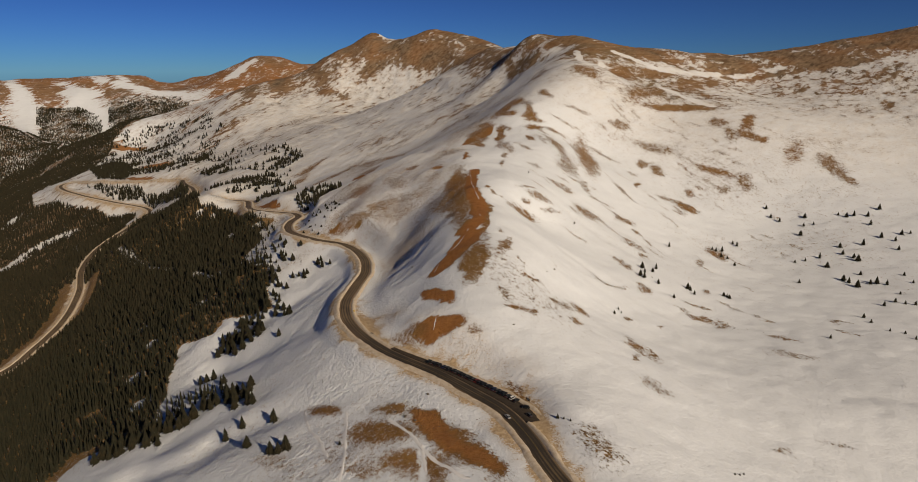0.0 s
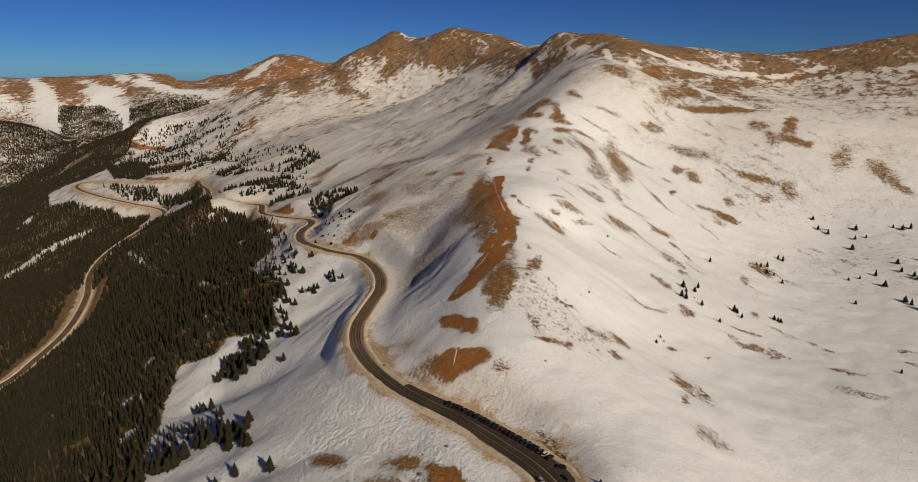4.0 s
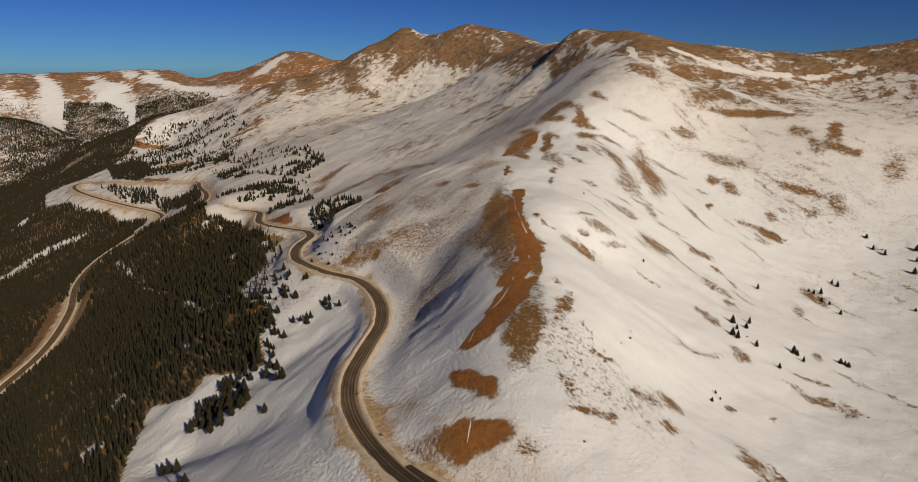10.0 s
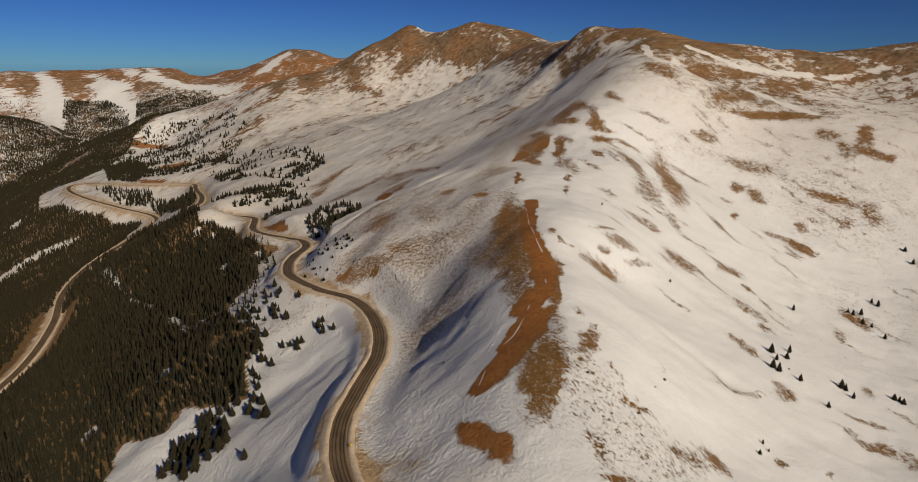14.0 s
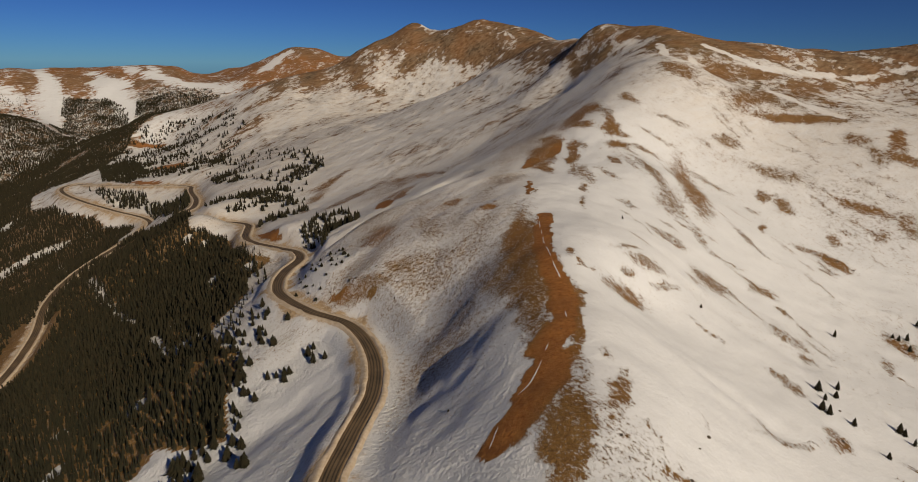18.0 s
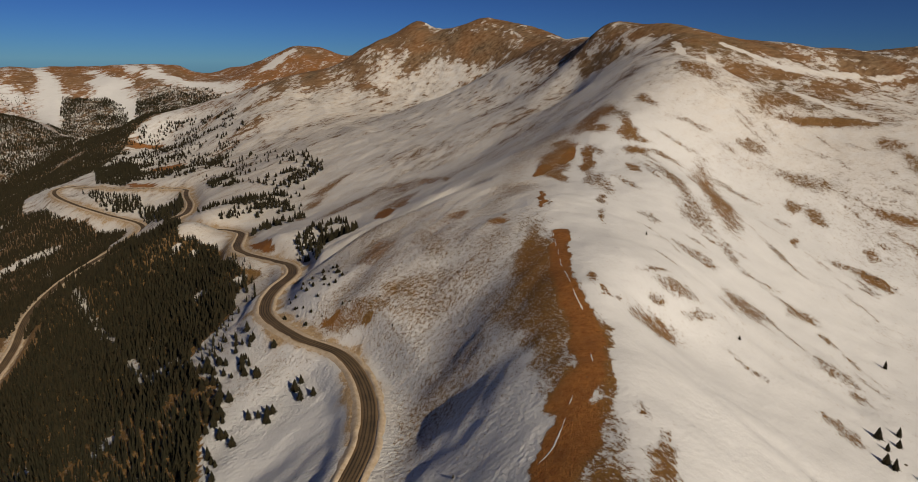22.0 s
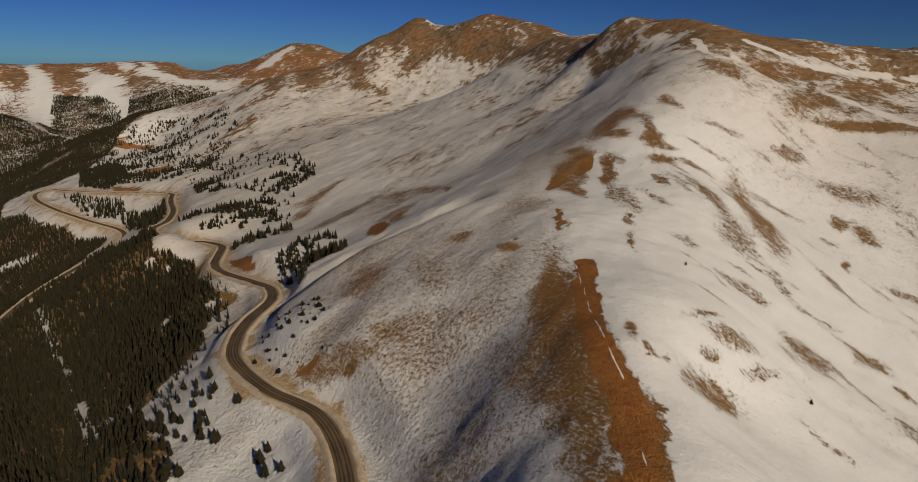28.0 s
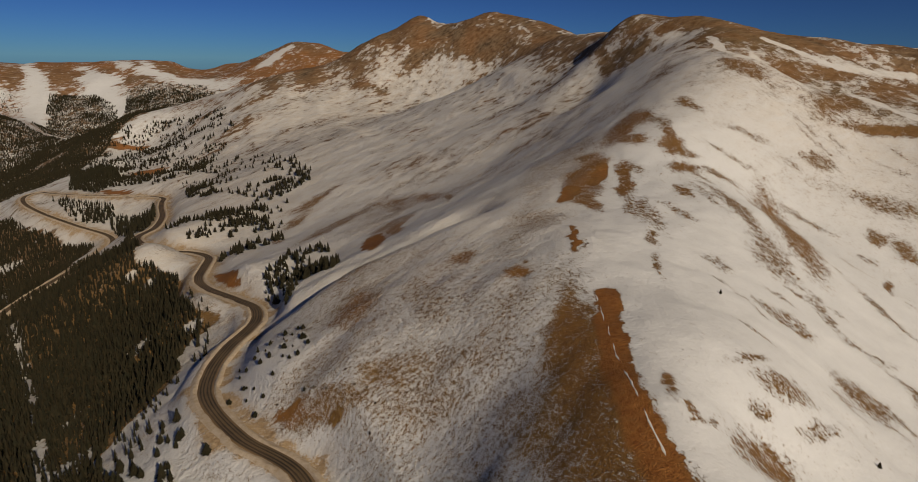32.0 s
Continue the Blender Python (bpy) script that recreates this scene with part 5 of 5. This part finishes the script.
def make_car(paint, long, high, wagon):
    """A parked car, its nose to +y: body, glazed cabin, roof, wheels, lamps and bumpers."""
    car = new("car")
    w, h = 0.92, 0.92
    part("body", box(bmesh.new(), (-w, -long / 2, 0.28), (w, long / 2, h), 0.12, (0.06, 0.10)), paint, car, smooth_faces=False)
    front = long * 0.16
    back = -long / 2 + (0.25 if wagon else 0.75)
    part("cabin", box(bmesh.new(), (-w + 0.07, back, h - 0.02), (w - 0.07, front + 0.5, high - 0.06), 0.06, (0.16, 0.38)), GLASS, car, "dark tinted car windows")
    part("roof", box(bmesh.new(), (-w + 0.22, back + 0.36, high - 0.10), (w - 0.22, front + 0.12, high), 0.04, (0.05, 0.06)), paint, car)
    for side in (-1, 1):
        for at in (long * 0.31, -long * 0.30):
            tyre = part("tyre", TYRE_MESH, RUBBER, car)
            tyre.location = (side * (w - 0.10), at, 0.35)
            part("rim", RIM_MESH, RIM, tyre)
        part("headlight", box(bmesh.new(), (side * 0.62 - 0.17, long / 2 - 0.08, 0.62), (side * 0.62 + 0.17, long / 2 + 0.02, 0.78), 0.03), LAMP, car, "clear headlight")
        part("tail_light", box(bmesh.new(), (side * 0.70 - 0.13, -long / 2 - 0.02, 0.66), (side * 0.70 + 0.13, -long / 2 + 0.08, 0.86), 0.03), RED_LAMP, car, "red tail light")
        part("mirror", box(bmesh.new(), (side * (w + 0.06) - 0.09, front + 0.12, 0.95), (side * (w + 0.06) + 0.09, front + 0.26, 1.10), 0.03), paint, car)
    part("bumper", box(bmesh.new(), (-w + 0.05, long / 2 - 0.06, 0.32), (w - 0.05, long / 2 + 0.08, 0.52), 0.04), RUBBER, car)
    part("bumper", box(bmesh.new(), (-w + 0.05, -long / 2 - 0.08, 0.32), (w - 0.05, -long / 2 + 0.06, 0.52), 0.04), RUBBER, car)
    return car


def paint(name, colour):
    return make_plain(name, tuple(0.8 * c for c in colour), tuple(min(1, 1.15 * c) for c in colour), 1.5, 0.28)


MODELS = [("black", (0.012, 0.012, 0.014), 4.7, 1.72, True), ("dark grey", (0.05, 0.052, 0.056), 4.6, 1.50, False), ("dark red", (0.16, 0.014, 0.012), 4.5, 1.66, True),
          ("white", (0.70, 0.70, 0.69), 4.9, 1.80, True), ("navy blue", (0.014, 0.022, 0.06), 4.5, 1.48, False), ("silver", (0.32, 0.33, 0.34), 4.6, 1.55, False)]
CARS = [(colour, make_car(paint("paint", value), long, high, wagon), wagon) for colour, value, long, high, wagon in MODELS]
ROW = [0, 3, 1, 0, 0, 1, 4, 0, 1, 0, 0, 2, 1, 0, 1, 0, 0, 1, 0, 0, 1, 4, 0, 0, 1, 0]


def along_road(start, metres, offset):
    """A place beside the road: x, y, height, and the road's heading there in degrees."""
    line = spread(HIGHWAY, 1.0)
    i = int(np.argmin(((line[:, :2] - start) ** 2).sum(1)))
    far = np.concatenate([[0], np.cumsum(np.linalg.norm(np.diff(line[i:, :2], axis=0), axis=1))])
    k = i + int(np.argmin(np.abs(far - metres)))
    way = line[k + 1, :2] - line[k - 1, :2]
    way /= np.linalg.norm(way)
    return line[k, 0] + offset * way[1], line[k, 1] - offset * way[0], line[k, 2], math.degrees(math.atan2(-way[0], way[1]))


for k, which in enumerate(ROW):
    colour, car, wagon = CARS[which]
    x, y, z, turn = along_road((24, 339), 4 + 2.85 * k + rng.uniform(-0.15, 0.15), 12.2 - 0.17 * k + rng.uniform(-0.25, 0.25))
    tagged(copy_thing(car, pose(x, y, z + 0.11, 0, 0, turn - 80 + rng.uniform(-3, 3))),
           f"{colour} {'estate car' if wagon else 'saloon car'} parked nose-in on the gravel car park", "car", "cars parked at the summit")
for which, start, offset, lean in ((0, 3, 12.0, 40), (1, -4, 9.5, 8), (5, -1, -2.0, 0)):
    colour, car, wagon = CARS[which]
    x, y, z, turn = along_road((30, 325), 8 + start, offset)
    tagged(copy_thing(car, pose(x, y, z + (0.11 if offset > 5 else 0.08), 0, 0, turn + lean)), f"{colour} car standing beside the summit car park", "car", "cars parked at the summit")
for _, car, _ in CARS:
    for o in (*car.children_recursive, car):
        bpy.data.objects.remove(o)

# ---------------------------------------------------------------- signs and posts
STEEL = make_plain("galvanised_steel", (0.16, 0.16, 0.16), (0.30, 0.30, 0.30), 8, 0.5, 0.7)
YELLOW = make_plain("sign_yellow", (0.62, 0.42, 0.02), (0.75, 0.52, 0.03), 6, 0.5)
BROWN = make_plain("sign_brown", (0.045, 0.026, 0.015), (0.08, 0.045, 0.026), 4, 0.7)
TIMBER = make_plain("weathered_wood", (0.07, 0.05, 0.035), (0.17, 0.13, 0.09), 4, 0.9)
PALE = make_plain("sign_white", (0.55, 0.55, 0.52), (0.7, 0.7, 0.67), 4, 0.6)


def pole(height, radius, sides=8):
    bm = bmesh.new()
    bmesh.ops.create_cone(bm, cap_ends=True, segments=sides, radius1=radius, radius2=radius * 0.9, depth=height + 0.4, matrix=Matrix.Translation((0, 0, height / 2 - 0.2)))
    return bm


def bend_sign(x, y, z, turn):
    sign = new("road_sign")
    sign.matrix_world = pose(x, y, z, 0, 0, turn)
    part("post", pole(2.9, 0.045), STEEL, sign)
    plate = box(bmesh.new(), (-0.5, -0.02, -0.5), (0.5, 0.02, 0.5), 0.015)
    bmesh.ops.transform(plate, matrix=Matrix.Translation((0, -0.07, 2.5)) @ Matrix.Rotation(radians(45), 4, "Y"), verts=plate.verts)
    part("plate", plate, YELLOW, sign, "yellow diamond warning plate")
    arrow = box(bmesh.new(), (-0.07, -0.105, 2.2), (0.07, -0.093, 2.75))
    box(arrow, (-0.22, -0.105, 2.66), (0.10, -0.093, 2.78))
    part("arrow", arrow, RUBBER, sign)
    tagged(sign, "yellow diamond bend warning sign on a steel post", "road sign")


def summit_board(x, y, z, turn):
    board = new("summit_sign")
    board.matrix_world = pose(x, y, z, 0, 0, turn)
    for side in (-1.1, 1.1):
        bm = pole(2.4, 0.09)
        bmesh.ops.translate(bm, vec=(side, 0, 0), verts=bm.verts)
        part("post", bm, TIMBER, board)
    part("panel", box(bmesh.new(), (-1.6, -0.16, 0.9), (1.6, -0.08, 2.3), 0.02), BROWN, board, "dark brown wooden panel")
    for k in range(3):
        part("lettering_bar", box(bmesh.new(), (-1.2 + 0.15 * k, -0.18, 1.95 - 0.34 * k), (1.2 - 0.15 * k, -0.163, 2.10 - 0.34 * k)), PALE, board)
    tagged(board, "dark wooden summit sign board beside the car park", "sign")


x, y, z, turn = along_road((-80, 472), 22, 6.3)
bend_sign(x, y, float(ground([x], [y])[0]) + 0.3, turn)
x, y, z, turn = along_road((24, 339), 0, 17.0)
summit_board(x, y, float(ground([x], [y])[0]), turn - 90)
for x, y in ((-93, 400), (-88, 403), (-82, 400)):
    post = new("marker_post")
    post.matrix_world = pose(x, y, float(ground([x], [y])[0]), 0, 0, 20 * x)
    part("post", pole(2.6, 0.09), TIMBER, post)
    part("band", box(bmesh.new(), (-0.10, -0.10, 2.1), (0.10, 0.10, 2.35), 0.02), PALE, post)
    tagged(post, "weathered wooden marker post in the snow", "post", "marker posts by the summit")
for k in range(16):
    x, y, z, turn = along_road((-16, 388), 30 + 42 * k, 6.6 if k % 2 else -6.6)
    stake = new("delineator")
    stake.matrix_world = pose(x, y, z, 0, 0, turn)
    part("stake", pole(2.2, 0.035, 6), STEEL, stake)
    part("reflector", box(bmesh.new(), (-0.06, -0.05, 1.9), (0.06, -0.035, 2.15)), PALE, stake)
    tagged(stake, "thin steel snow stake standing in the road bank", "stake", "snow stakes along the highway")


# ---------------------------------------------------------------- rocks
def rock_mesh(seed, size):
    bm = bmesh.new()
    bmesh.ops.create_icosphere(bm, subdivisions=2, radius=1)
    r = random.Random(seed)
    shift = Vector((r.random() * 50, r.random() * 50, r.random() * 50))
    for v in bm.verts:
        v.co *= 0.75 + 0.5 * noise.noise(v.co * 0.9 + shift) + 0.2 * noise.noise(v.co * 2.3 + shift)
        v.co = Vector((v.co.x * size, v.co.y * size * 0.8, v.co.z * size * 0.55))
    me = bpy.data.meshes.new("rock")
    bm.to_mesh(me)
    bm.free()
    me.materials.append(ROCK)
    return me


ROCKS = [rock_mesh(k, 1.0) for k in range(5)]
BOULDERS = [(-62, 452, 2.2), (78, 534, 1.6), (55, 488, 1.4), (33, 502, 1.3), (60, 495, 1.2), (70, 520, 1.0), (36, 420, 1.1), (-58, 446, 1.2), (-30, 344, 1.8), (-24, 338, 1.3),
            (-36, 350, 1.5), (8, 312, 1.0), (-150, 764, 1.4), (-128, 757, 1.6), (-120, 752, 1.2), (-105, 748, 1.5), (-98, 745, 1.1), (-112, 760, 1.3), (-160, 812, 1.6), (-172, 822, 1.2),
            (318, 925, 2.4), (330, 915, 1.8), (310, 930, 1.6), (190, 640, 1.2), (176, 606, 1.5), (225, 570, 1.4), (240, 556, 1.2), (-18, 360, 1.4)]
for k, (x, y, size) in enumerate(BOULDERS):
    rock = new("rock", ROCKS[k % 5])
    rock.matrix_world = pose(x, y, float(ground([x], [y])[0]) + 0.1 * size, rng.uniform(-15, 15), rng.uniform(-15, 15), rng.uniform(0, 360)) @ Matrix.Scale(size, 4)
    tagged(rock, "weathered dark boulder half buried in snow", "rock", "boulders on the slopes")


def rubble(name, label, spots, count, spread_m, low, high):
    """Loose stones round the spots, in one mesh."""
    shapes = []
    for me in ROCKS[:2]:
        v = np.array([tuple(p.co) for p in me.vertices])
        shapes.append((v, np.array([tuple(p.vertices) for p in me.polygons])))
    c = np.array(spots, float)[rng.integers(0, len(spots), count)]
    x, y = c[:, 0] + rng.normal(0, 1, count) * c[:, 2], c[:, 1] + rng.normal(0, 1, count) * c[:, 2]
    size = rng.uniform(low, high, count) ** 1.5
    keep = road_near(x, y)[0] > 9
    v, f = scatter(shapes, x[keep], y[keep], ground(x[keep], y[keep]), size[keep], rng)
    tagged(new(name, mesh_from(name, v, f, ROCK)), label, "rubble", kind="stuff")


rubble("rubble", "dark stones poking through the snow on the slopes",
       [(-120, 755, 14), (-160, 810, 14), (-60, 620, 25), (-90, 700, 25), (-20, 340, 14), (318, 922, 12), (230, 565, 10),
        (110, 1024, 14), (-30, 600, 16), (170, 960, 12)], 700, 1, 0.25, 0.7)
